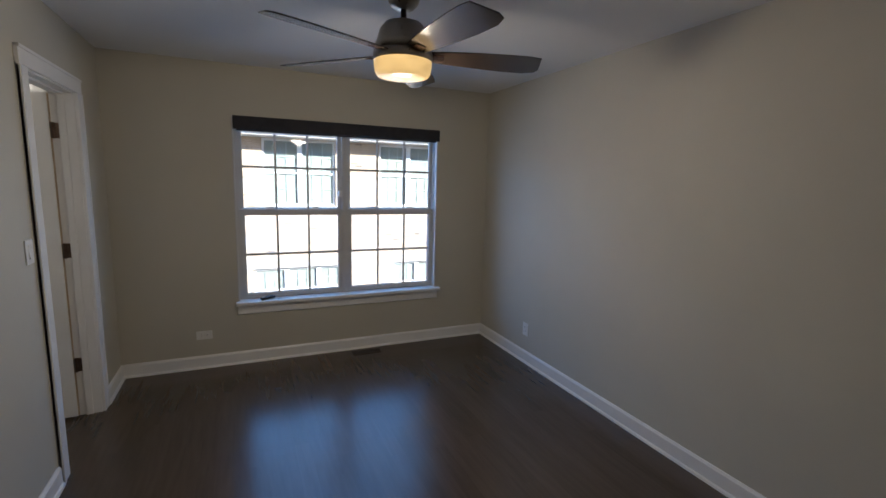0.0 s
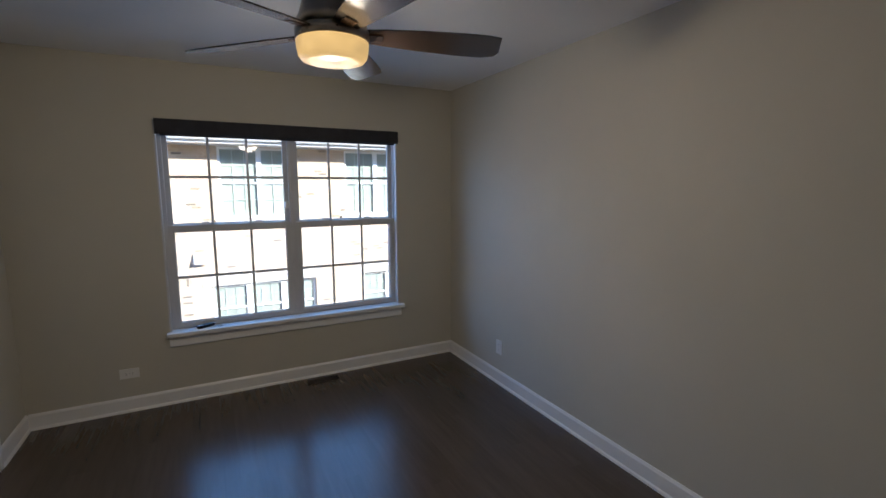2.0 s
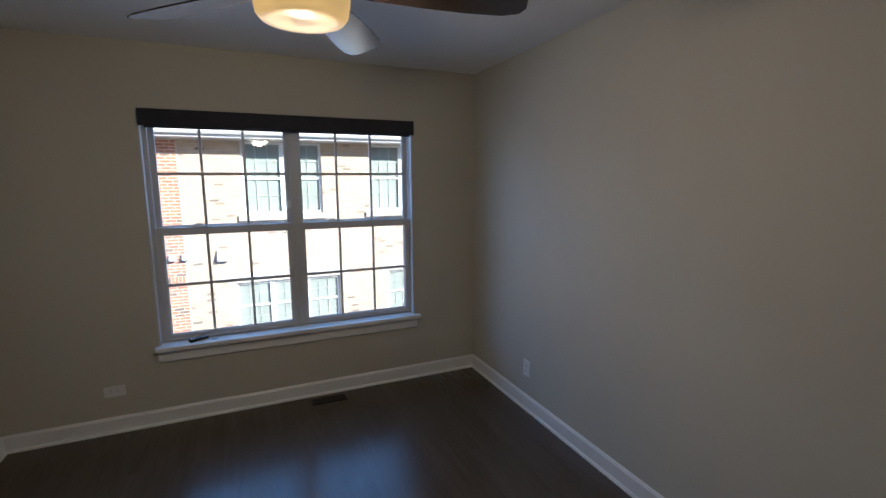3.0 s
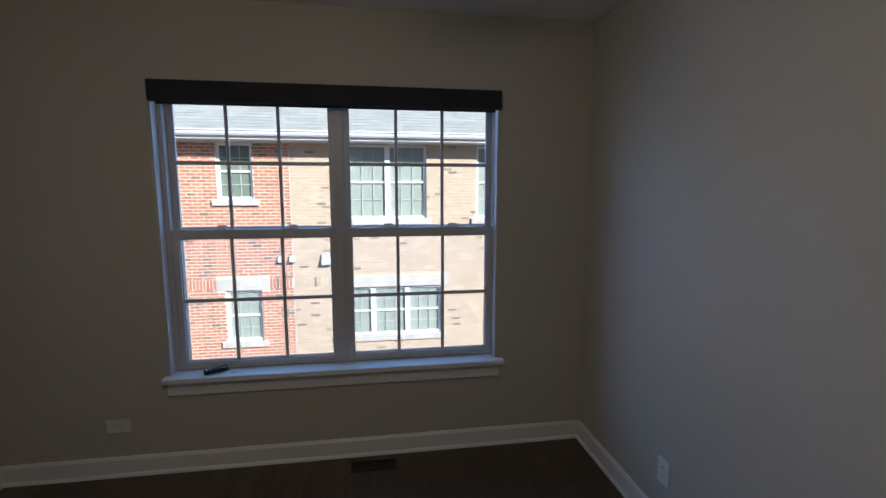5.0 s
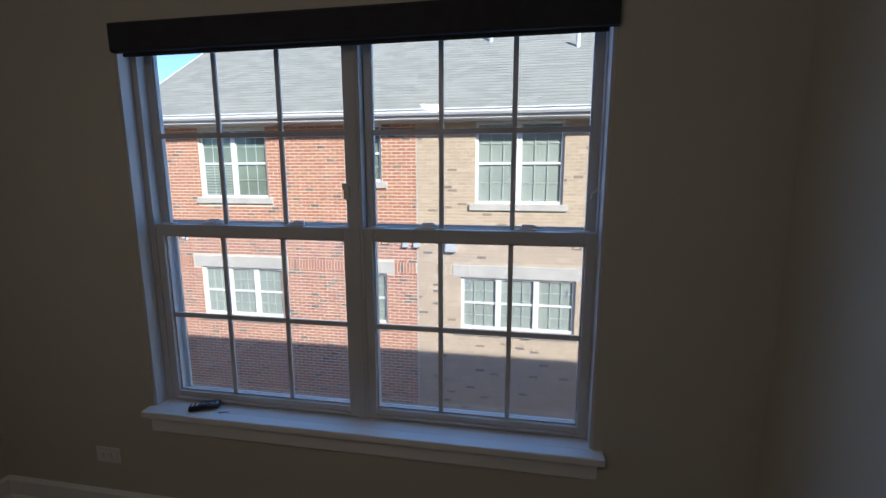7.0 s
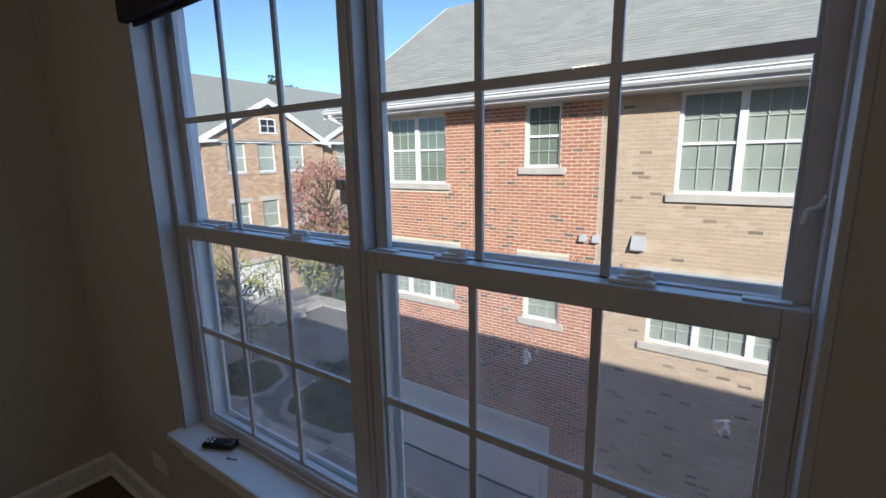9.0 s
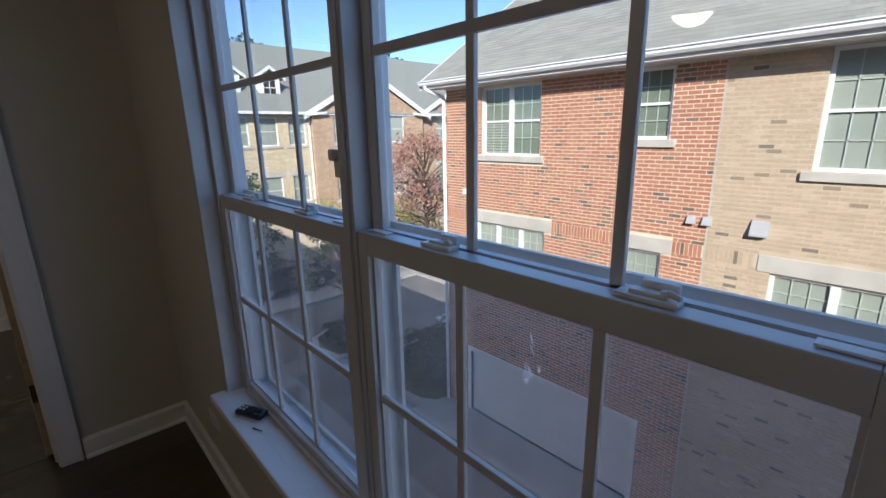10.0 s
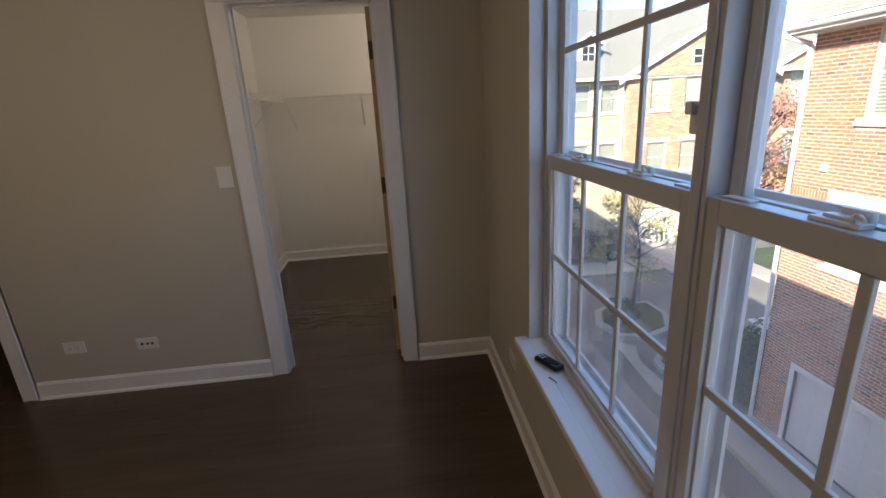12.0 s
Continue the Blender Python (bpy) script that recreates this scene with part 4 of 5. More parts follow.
# ---- houses ----
def house_window(parent, x0, x1, z0, z1, n, yf, lintel=False, local=False, sill=True, rows=2, wide=0.11, blind="curtain", slats=False):
    """A white double-hung window of n lights set into a front that faces -y at y = yf."""
    fr = 0.055
    ya, yb = yf + 0.055, yf + 0.13
    bm = boxes((x0, x1, ya, yb, z1 - fr, z1), (x0, x1, ya, yb, z0, z0 + fr), (x0, x0 + fr, ya, yb, z0 + fr, z1 - fr), (x1 - fr, x1, ya, yb, z0 + fr, z1 - fr), bevel=0.006)
    w = part("window", bm, M["white_ext"], parent, "white double-hung house window", local=local)
    step = (x1 - x0 - 2 * fr + wide) / n
    zm = (z0 + z1) / 2
    for k in range(n):
        a = x0 + fr + k * step
        b = a + step - wide
        if k:
            part("mullion", boxes((a - wide, a, ya - 0.004, yb, z0 + fr, z1 - fr)), M["white_ext"], w, local=local)
        bars = boxes((a, b, ya + 0.012, yb - 0.01, zm - 0.022, zm + 0.022))
        part("meeting_rail", bars, M["white_ext"], w, local=local)
        bm = bmesh.new()
        for lo, hi, nv in ((z0 + fr, zm - 0.022, rows), (zm + 0.022, z1 - fr, rows)):
            for j in range(1, 3):
                x = a + (b - a) * j / 3
                box(bm, x - 0.008, x + 0.008, ya + 0.028, ya + 0.034, lo, hi)
            for j in range(1, nv):
                z = lo + (hi - lo) * j / nv
                box(bm, a, b, ya + 0.028, ya + 0.034, z - 0.008, z + 0.008)
        part("grille", bm, M["grille"], w, local=local)
        part("pane", boxes((a, b, ya + 0.020, ya + 0.024, z0 + fr, z1 - fr)), M["ext_glass"], w, "house window pane", local=local)
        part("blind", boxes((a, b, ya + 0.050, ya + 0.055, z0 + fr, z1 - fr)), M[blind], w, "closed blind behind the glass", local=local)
        if slats and k == 0:
            for j in range(int((zm - z0 - fr) / 0.06)):
                part("slat", boxes((a, b, ya + 0.040, ya + 0.048, z0 + fr + 0.012 + j * 0.06, z0 + fr + 0.040 + j * 0.06)), M["blind_slat"], w)
    if sill:
        part("sill", boxes((x0 - 0.11, x1 + 0.11, yf - 0.05, yf + 0.10, z0 - 0.125, z0 - 0.0005), bevel=0.008), M["stone"], w, "pale limestone sill", local=local)
    if lintel:
        part("lintel", boxes((x0 - 0.17, x1 + 0.17, yf - 0.012, yf + 0.10, z1 + 0.0005, z1 + 0.255), bevel=0.006), M["stone"], w, "pale limestone lintel", local=local)
    return w


YF = 7.505
FRONT = [(-6.39, -4.78, 0.95, 2.43, 2, False), (-2.925, -2.22, 1.30, 2.46, 1, False), (-0.29, 1.41, 0.87, 2.46, 2, False), (2.53, 4.15, 0.87, 2.46, 2, False),
         (-6.57, -4.59, -1.75, -0.62, 3, True), (-2.89, -2.16, -1.75, -0.63, 1, True), (-0.56, 1.74, -1.75, -0.64, 3, True), (2.93, 5.0, -1.75, -0.64, 3, True)]
HX0, HX1, HY1, SEAM = -7.58, 12.0, 17.5, -1.48
GAR = (-6.75, -2.37, GZ + 0.16, -4.18)
holes = [w[:4] for w in FRONT] + [GAR]
townhouse = thing("brick_townhouse", (2.0, YF, GZ), "two-tone red and tan brick townhouse with grey shingle roof", "house")
bm = pierced(bmesh.new(), HX0, SEAM, GZ, 2.5, YF + 0.0035, YF + 0.18, [h for h in holes if h[1] < SEAM])
box(bm, HX0, HX0 + 0.2, YF + 0.18, HY1, GZ, 2.5)
box(bm, HX0, HX1, HY1, HY1 + 0.2, GZ, 2.5)
front_wall = part("wall", bm, M["mortar"], townhouse, "red brick wall with pale mortar joints")
bm = pierced(bmesh.new(), SEAM, HX1, GZ, 2.5, YF + 0.0035, YF + 0.18, [h for h in holes if h[0] > SEAM])
box(bm, HX1 - 0.2, HX1, YF + 0.18, HY1, GZ, 2.5)
tan_wall = part("wall", bm, M["tan_mortar"], townhouse, "tan brick wall with buff mortar joints")
bm = bmesh.new()
prism(bm, [(YF + 0.2, 2.5), (HY1, 2.5), (12.45, 5.85)], "x", HX0, HX0 + 0.2)
part("gable", bm, M["far_brown"], townhouse, "brick gable end")
for w in FRONT:
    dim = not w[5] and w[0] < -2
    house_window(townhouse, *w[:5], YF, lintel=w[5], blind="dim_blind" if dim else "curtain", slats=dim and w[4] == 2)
part("interior", boxes((HX0 + 0.25, HX1 - 0.25, YF + 0.6, YF + 0.62, GZ, 2.45)), M["dark_room"], townhouse, "dim inside behind the windows")
# roof deck, soffit, fascia, gutter
EY, EZ, RY, RZ = 7.06, 2.66, 12.45, 6.25
bm = bmesh.new()
prism(bm, [(EY, EZ - 0.04), (EY, EZ), (RY, RZ), (18.0, EZ), (18.0, EZ - 0.04), (RY, RZ - 0.12)], "x", HX0 - 0.42, HX1 + 0.3)
roof = part("roof", bm, M["far_roof"], townhouse, "grey asphalt shingle roof")
part("soffit", boxes((HX0 - 0.4, HX1 + 0.3, EY + 0.02, YF + 0.012, 2.49, 2.505)), M["white_ext"], townhouse)
part("frieze_board", boxes((HX0 - 0.02, HX1, YF - 0.03, YF + 0.002, 2.47, 2.489)), M["white_ext"], townhouse)
part("fascia", boxes((HX0 - 0.42, HX1 + 0.3, EY, EY + 0.02, 2.49, EZ - 0.041)), M["white_ext"], townhouse)
bm = bmesh.new()
prism(bm, [(EY - 0.002, 2.655), (EY - 0.002, 2.55), (EY - 0.07, 2.55), (EY - 0.10, 2.59), (EY - 0.10, 2.625), (EY - 0.125, 2.64), (EY - 0.125, 2.66), (EY - 0.105, 2.66), (EY - 0.09, 2.63), (EY - 0.02, 2.63), (EY - 0.02, 2.655)],
      "x", HX0 - 0.42, HX1 + 0.3)
part("gutter", bm, M["white_ext"], townhouse, "white metal gutter")
bm = bmesh.new()
for a, b in (((HX0 - 0.2, EY - 0.05, 2.56), (HX0 - 0.2, EY - 0.05, 2.47)), ((HX0 - 0.2, EY - 0.05, 2.47), (HX0 - 0.03, YF - 0.06, 2.30)), ((HX0 - 0.03, YF - 0.06, 2.30), (HX0 - 0.03, YF - 0.06, GZ + 0.1))):
    tube(bm, a, b, 0.045, seg=10)
part("downspout", bm, M["white_ext"], townhouse, "white metal downspout at the corner")
bm = bmesh.new()
prism(bm, [(EY - 0.02, EZ - 0.20), (EY - 0.02, EZ + 0.005), (RY, RZ + 0.01), (RY, RZ - 0.20)], "x", HX0 - 0.46, HX0 - 0.43)
part("rake_board", bm, M["white_ext"], townhouse, "white rake board")
for x, y in ((1.75, 9.4), (-0.2, 9.9)):
    z = EZ + (y - EY) * (RZ - EZ) / (RY - EY)
    bm = bmesh.new()
    tube(bm, (x, y, z - 0.05), (x, y, z + 0.32), 0.045, seg=12)
    part("vent_pipe", bm, M["white_ext"], roof, "white roof vent pipe")
part("garage_back", boxes((GAR[0], GAR[1], YF + 0.17, YF + 0.2, GAR[2], GAR[3])), M["garage"], townhouse)
gd = part("garage_door", boxes((GAR[0] + 0.01, GAR[1] - 0.01, YF + 0.06, YF + 0.10, GAR[2] + 0.01, GAR[3] - 0.01)), M["garage"], townhouse, "white panelled garage door")
for r in range(4):
    for c in range(8):
        w, h = (GAR[1] - GAR[0]) / 8, (GAR[3] - GAR[2]) / 4
        part("panel", boxes((GAR[0] + c * w + 0.07, GAR[0] + (c + 1) * w - 0.07, YF + 0.052, YF + 0.0595, GAR[2] + r * h + 0.07, GAR[2] + (r + 1) * h - 0.07), bevel=0.003), M["garage"], gd)
bm = boxes((GAR[0] - 0.11, GAR[0], YF - 0.012, YF + 0.1, GAR[2], GAR[3]), (GAR[1], GAR[1] + 0.11, YF - 0.012, YF + 0.1, GAR[2], GAR[3]), (GAR[0] - 0.11, GAR[1] + 0.11, YF - 0.012, YF + 0.1, GAR[3], GAR[3] + 0.12), bevel=0.004)
part("garage_trim", bm, M["white_ext"], townhouse, "white garage door trim")


def wall_hood(x, z, s):
    bm = bmesh.new()
    prism(bm, [(YF, z - s), (YF, z + s), (YF - 0.03, z + s), (YF - 0.4 * s - 0.06, z - 0.8 * s), (YF - 0.4 * s - 0.06, z - s)], "x", x - s, x + s)
    part("vent_hood", bm, M["vent_metal"], townhouse, "grey metal wall vent hood")


for x, z, s in ((-1.72, 0.03, 0.065), (-1.485, 0.03, 0.065), (-0.765, 0.01, 0.115)):
    wall_hood(x, z, s)
part("junction_box", boxes((-6.99, -6.86, YF - 0.05, YF, -0.01, 0.13), bevel=0.008), M["white_ext"], townhouse, "white wall box")


# ---- the row across the street; built facing -y, then turned to face +x ----
def far_row():
    at = Matrix.Translation((-22.0, 0, 0)) @ Matrix.Rotation(radians(90), 4, "Z")
    h = thing("townhouse_row", at, "far tan and brown brick townhouses with white gables and dormers", "house")
    L = dict(local=True)
    def p(name, bm, m, parent=h, label=""):
        return part(name, bm, m, parent, label, local=True)
    ew = 2.45
    wins = [(y - 0.47, y + 0.47, z0, z1) for y in (1.6, 3.2, 7.45, 8.9, 10.4) for z0, z1 in ((0.95, 2.35), (-2.0, -0.6))]
    g1 = [(y - 0.52, y + 0.52, z0, z1) for y in (12.85, 14.65, 16.6) for z0, z1 in ((0.95, 2.45), (-2.15, -0.65))]
    g2 = [(y - 0.52, y + 0.52, z0, z1) for y in (20.6, 22.6, 24.6) for z0, z1 in ((0.95, 2.45), (-2.15, -0.65))]
    gar = [(12.2, 14.9, GZ, -4.05), (5.4, 8.0, GZ, -4.05), (20.4, 23.1, GZ, -4.05)]
    door = [(16.3, 17.3, GZ + 0.1, -4.0)]
    p("wall", pierced(bmesh.new(), -12.0, 11.1, GZ, ew, 0.0, 0.3, wins + [gar[1]]), M["far_tan"], label="tan brick front")
    p("wall", pierced(bmesh.new(), 11.1, 18.6, GZ, ew, -0.35, -0.05, g1 + [gar[0]] + door), M["far_brown"], label="brown brick gabled front")
    p("wall", pierced(bmesh.new(), 18.6, 34.0, GZ, ew, 0.0, 0.3, g2 + [gar[2]]), M["far_brown"], label="brown brick front")
    p("return_wall", boxes((11.1, 11.3, -0.05, 0.3, GZ, ew), (18.4, 18.6, -0.05, 0.3, GZ, ew), (-12, -11.7, 0.3, 12, GZ, ew), (33.7, 34, 0.3, 12, GZ, ew)), M["far_brown"])
    p("interior", boxes((-11.5, 33.5, 0.9, 0.95, GZ, ew)), M["dark_room"], label="dim inside behind the windows")
    for w in wins:
        house_window(h, *w, 1, 0.0, lintel=w[2] < 0, local=True, wide=0.06)
    for w in g1:
        house_window(h, *w, 1, -0.35, lintel=w[2] < 0, local=True, wide=0.06)
    for w in g2:
        house_window(h, *w, 1, 0.0, lintel=w[2] < 0, local=True, wide=0.06)
    for a, b, c, d in gar:
        yf = -0.35 if 11 < a < 18 else 0.0
        g = p("garage_door", boxes((a, b, yf + 0.12, yf + 0.16, c, d)), M["garage"], label="white panelled garage door")
        for r in range(4):
            for q in range(6):
                w, hh = (b - a) / 6, (d - c) / 4
                p("panel", boxes((a + q * w + 0.05, a + (q + 1) * w - 0.05, yf + 0.112, yf + 0.1195, c + r * hh + 0.05, c + (r + 1) * hh - 0.05)), M["garage"], g)
        p("garage_trim", boxes((a - 0.15, a, yf - 0.02, yf + 0.1, c, d), (b, b + 0.15, yf - 0.02, yf + 0.1, c, d), (a - 0.15, b + 0.15, yf - 0.02, yf + 0.1, d, d + 0.25)), M["stone"])
    a, b, c, d = door[0]
    p("front_door", boxes((a, b, -0.25, -0.2, c, d)), M["white_ext"], label="white front door")
    # main roof
    bm = bmesh.new()
    prism(bm, [(-0.4, ew + 0.08), (-0.4, ew + 0.14), (5.6, 6.7), (12.5, ew + 0.14), (12.5, ew + 0.08), (5.6, 6.5)], "x", -12.4, 34.4)
    r = p("roof", bm, M["far_roof"], label="grey shingle roof")
    p("soffit", boxes((-12.4, 34.4, -0.4, 0.02, ew + 0.02, ew + 0.06)), M["white_ext"])
    p("gutter", boxes((-12.4, 10.9, -0.52, -0.405, ew + 0.03, ew + 0.16), (18.8, 34.4, -0.52, -0.405, ew + 0.03, ew + 0.16)), M["white_ext"], label="white gutter")
    # front gables
    for c, hw, zt in ((14.85, 3.75, 4.75), (23.0, 4.2, 4.9)):
        y0 = -0.35 if c < 18 else -0.02
        bm = bmesh.new()
        prism(bm, [(c - hw, ew), (c + hw, ew), (c, zt - 0.12)], "y", y0 + 0.001, y0 + 0.25)
        p("gable", bm, M["far_brown"], label="brown brick gable")
        bm = bmesh.new()
        for s in (-1, 1):
            prism(bm, [(c, zt), (c, zt + 0.10), (c + s * (hw + 0.45), ew + 0.10 - 0.02), (c + s * (hw + 0.45), ew - 0.02)], "y", y0 - 0.16, 5.0)
        p("gable_roof", bm, M["far_roof"])
        for s in (-1, 1):
            bm = bmesh.new()
            prism(bm, [(c, zt - 0.20), (c, zt + 0.11), (c + s * (hw + 0.5), ew + 0.08), (c + s * (hw + 0.5), ew - 0.22)], "y", y0 - 0.22, y0 - 0.162)
            p("rake_board", bm, M["white_ext"], label="white rake board")
            bm = bmesh.new()
            prism(bm, [(c + s * (hw - 0.75), ew + 0.06), (c + s * (hw - 0.75), ew + 0.18), (c + s * (hw + 0.5), ew + 0.10), (c + s * (hw + 0.5), ew - 0.05)], "y", y0 - 0.26, y0 - 0.001)
            p("cornice_return", bm, M["white_ext"])
        w = p("attic_window", boxes((c - 0.62, c + 0.62, y0 - 0.03, y0 + 0.02, 2.98, 3.06), (c - 0.5, c - 0.42, y0 - 0.03, y0 + 0.02, 3.06, 3.72), (c + 0.42, c + 0.5, y0 - 0.03, y0 + 0.02, 3.06, 3.72),
                                    (c - 0.5, c + 0.5, y0 - 0.03, y0 + 0.02, 3.72, 3.8), (c - 0.02, c + 0.02, y0 - 0.03, y0 + 0.02, 3.06, 3.72), (c - 0.42, c + 0.42, y0 - 0.03, y0 + 0.02, 3.37, 3.41)), M["white_ext"], label="white attic window")
        p("pane", boxes((c - 0.42, c + 0.42, y0 - 0.012, y0 - 0.008, 3.06, 3.72)), M["slot"], w, "dark attic pane")
    # dormers on the tan part
    for c in (7.6, 9.6, 3.0):
        y0 = 1.0
        d = p("dormer", boxes((c - 0.55, c + 0.55, y0, y0 + 1.8, 3.1, 4.35)), M["white_ext"], label="white roof dormer")
        bm = bmesh.new()
        for s in (-1, 1):
            prism(bm, [(c, 4.78), (c, 4.88), (c + s * 0.78, 4.33), (c + s * 0.78, 4.23)], "y", y0 - 0.15, y0 + 3.0)
        prism(bm, [(c - 0.55, 4.35), (c + 0.55, 4.35), (c, 4.77)], "y", y0 + 0.0005, y0 + 2.5)
        p("dormer_roof", bm, M["far_roof"], d)
        bm = bmesh.new()
        for s in (-1, 1):
            prism(bm, [(c, 4.72), (c, 4.89), (c + s * 0.8, 4.34), (c + s * 0.8, 4.17)], "y", y0 - 0.2, y0 - 0.151)
        p("dormer_rake", bm, M["white_ext"], d)
        p("pane", boxes((c - 0.3, c + 0.3, y0 - 0.012, y0 - 0.004, 3.45, 4.2)), M["slot"], d, "dark dormer pane")
        p("muntin", boxes((c - 0.02, c + 0.02, y0 - 0.02, y0 - 0.0125, 3.45, 4.2), (c - 0.3, c - 0.02, y0 - 0.02, y0 - 0.0125, 3.81, 3.85), (c + 0.02, c + 0.3, y0 - 0.02, y0 - 0.0125, 3.81, 3.85)), M["white_ext"], d)
    for c, y0 in ((11.02, -0.12), (18.7, -0.12)):
        bm = bmesh.new()
        tube(bm, (c, y0, ew + 0.05), (c, y0, GZ), 0.06, seg=8)
        p("downspout", bm, M["white_ext"], label="white downspout")
    return h


far_row()


# ---- trees and shrubs ----
def leaf_cloud(rng, blobs, count, size):
    """Many small folded leaves scattered in the shells of uneven clumps."""
    verts, faces = [], []
    total = sum(r ** 2 for *_, r in blobs)
    for cx, cy, cz, r in blobs:
        n = max(4, int(count * r * r / total))
        for _ in range(n):
            d = Vector((rng.gauss(0, 1), rng.gauss(0, 1), rng.gauss(0, 0.8)))
            d.normalize()
            c = Vector((cx, cy, cz)) + d * r * (0.35 + 0.75 * rng.random() ** 0.6)
            s = size * (0.6 + 0.8 * rng.random())
            q = Euler((rng.uniform(-1.2, 1.2), rng.uniform(-1.2, 1.2), rng.uniform(0, 6.28))).to_matrix()
            i = len(verts)
            for px, py, pz in ((-1, 0, 0), (0, 0.55, 0.15), (1, 0, 0), (0, -0.55, 0.15)):
                verts.append(c + q @ Vector((px, py, pz)) * s)
            faces += [(i, i + 1, i + 2), (i, i + 2, i + 3)]
    return verts, faces


def tree(x, y, h, crown_r, crown_z, leaves, count, size, label, seed, name="tree", density=26):
    rng = random.Random(seed)
    t = thing(name, (x, y, GZ), label, "tree" if name == "tree" else "shrub")
    bm = bmesh.new()
    top = GZ + h * 0.8
    blobs = []
    if name == "tree":
        p0, r0 = Vector((x, y, GZ)), 0.018 * h
        for k in range(5):
            p1 = Vector((x + rng.uniform(-0.12, 0.12), y + rng.uniform(-0.12, 0.12), GZ + (top - GZ) * (k + 1) / 5))
            tube(bm, p0, p1, r0, r0 * 0.75, 8)
            p0, r0 = p1, r0 * 0.75
    trunk = part("trunk", bm, M["bark"], t) if name == "tree" else bm.free()
    if name == "tree":
        bm = bmesh.new()
    for k in range(density):
        a, f = rng.uniform(0, 6.28), rng.uniform(0, 1)
        z = GZ + crown_z + (h - crown_z) * f
        reach = crown_r * (0.25 + 0.75 * math.sin(math.pi * min(1, 0.22 + f * 0.76))) * rng.uniform(0.55, 1.0)
        e = Vector((x + math.cos(a) * reach, y + math.sin(a) * reach, z))
        if name == "tree":
            s = Vector((x, y, GZ + (crown_z * 0.8 + (h * 0.8 - crown_z * 0.8) * f)))
            m1 = s.lerp(e, 0.5) + Vector((0, 0, 0.12))
            tube(bm, s, m1, 0.0045 * h, 0.003 * h, 5)
            tube(bm, m1, e, 0.003 * h, 0.0012 * h, 5)
            for _ in range(3):
                tube(bm, m1.lerp(e, rng.random()), e + Vector((rng.uniform(-.5, .5), rng.uniform(-.5, .5), rng.uniform(-.1, .5))), 0.009, 0.004, 4)
        blobs.append((e.x, e.y, e.z, crown_r * rng.uniform(0.14, 0.30)))
    if name == "tree":
        part("limbs", bm, M["bark"], t)
    v, f = leaf_cloud(rng, blobs, count, size)
    me = bpy.data.meshes.new("crown")
    me.from_pydata(v, [], f)
    me.materials.append(leaves)
    o = new("crown", me)
    o.parent, o.matrix_parent_inverse = t, basis(t).inverted()
    return t


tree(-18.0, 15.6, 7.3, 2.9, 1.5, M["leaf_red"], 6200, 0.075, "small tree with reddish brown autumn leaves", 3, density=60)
tree(-14.3, 8.0, 5.2, 1.8, 1.9, M["leaf_yellow"], 2200, 0.06, "thin young tree with sparse yellow-green leaves on the island", 5, density=26)
tree(-15.6, 5.1, 6.3, 1.5, 1.6, M["leaf_green"], 3200, 0.07, "leafy dark green street tree", 9, density=36)
stake = thing("tree_stake", (-14.45, 8.35, GZ + 0.17), "thin dark stake beside the young tree", "stake")
bm = bmesh.new()
tube(bm, (-14.45, 8.35, GZ + 0.1), (-14.45, 8.35, GZ + 1.7), 0.03, 0.025, 8)
part("post", bm, M["bark"], stake)
for i, (x, y, r) in enumerate(((-12.9, 7.0, 0.4), (-13.5, 7.1, 0.4), (-8.5, 7.6, 0.75), (-9.4, 7.9, 0.85), (-8.6, 8.6, 0.9), (-9.6, 9.1, 0.85), (-8.6, 9.7, 0.8), (-20.9, 16.6, 0.8), (-20.8, 18.0, 0.7), (-21.0, 10.6, 0.6), (-20.9, 9.2, 0.7), (-20.9, 7.6, 0.6))):
    tree(x, y, 1.35 * r + 0.3, r, 0.25, M["leaf_green"], 1300, 0.05, "rounded dark green garden shrub", 20 + i, "shrub", density=22)
utility = thing("utility_box", (-10.4, 10.3, GZ + 0.165), "pale green-grey utility cabinet on the corner lawn", "utility box")
part("cabinet", boxes((-10.85, -9.95, 9.95, 10.65, GZ + 0.16, GZ + 0.85), bevel=0.02), M["vent_metal"], utility)
part("lid", boxes((-10.9, -9.9, 9.9, 10.7, GZ + 0.852, GZ + 0.90), bevel=0.015), M["white_ext"], utility, "white flat lid")


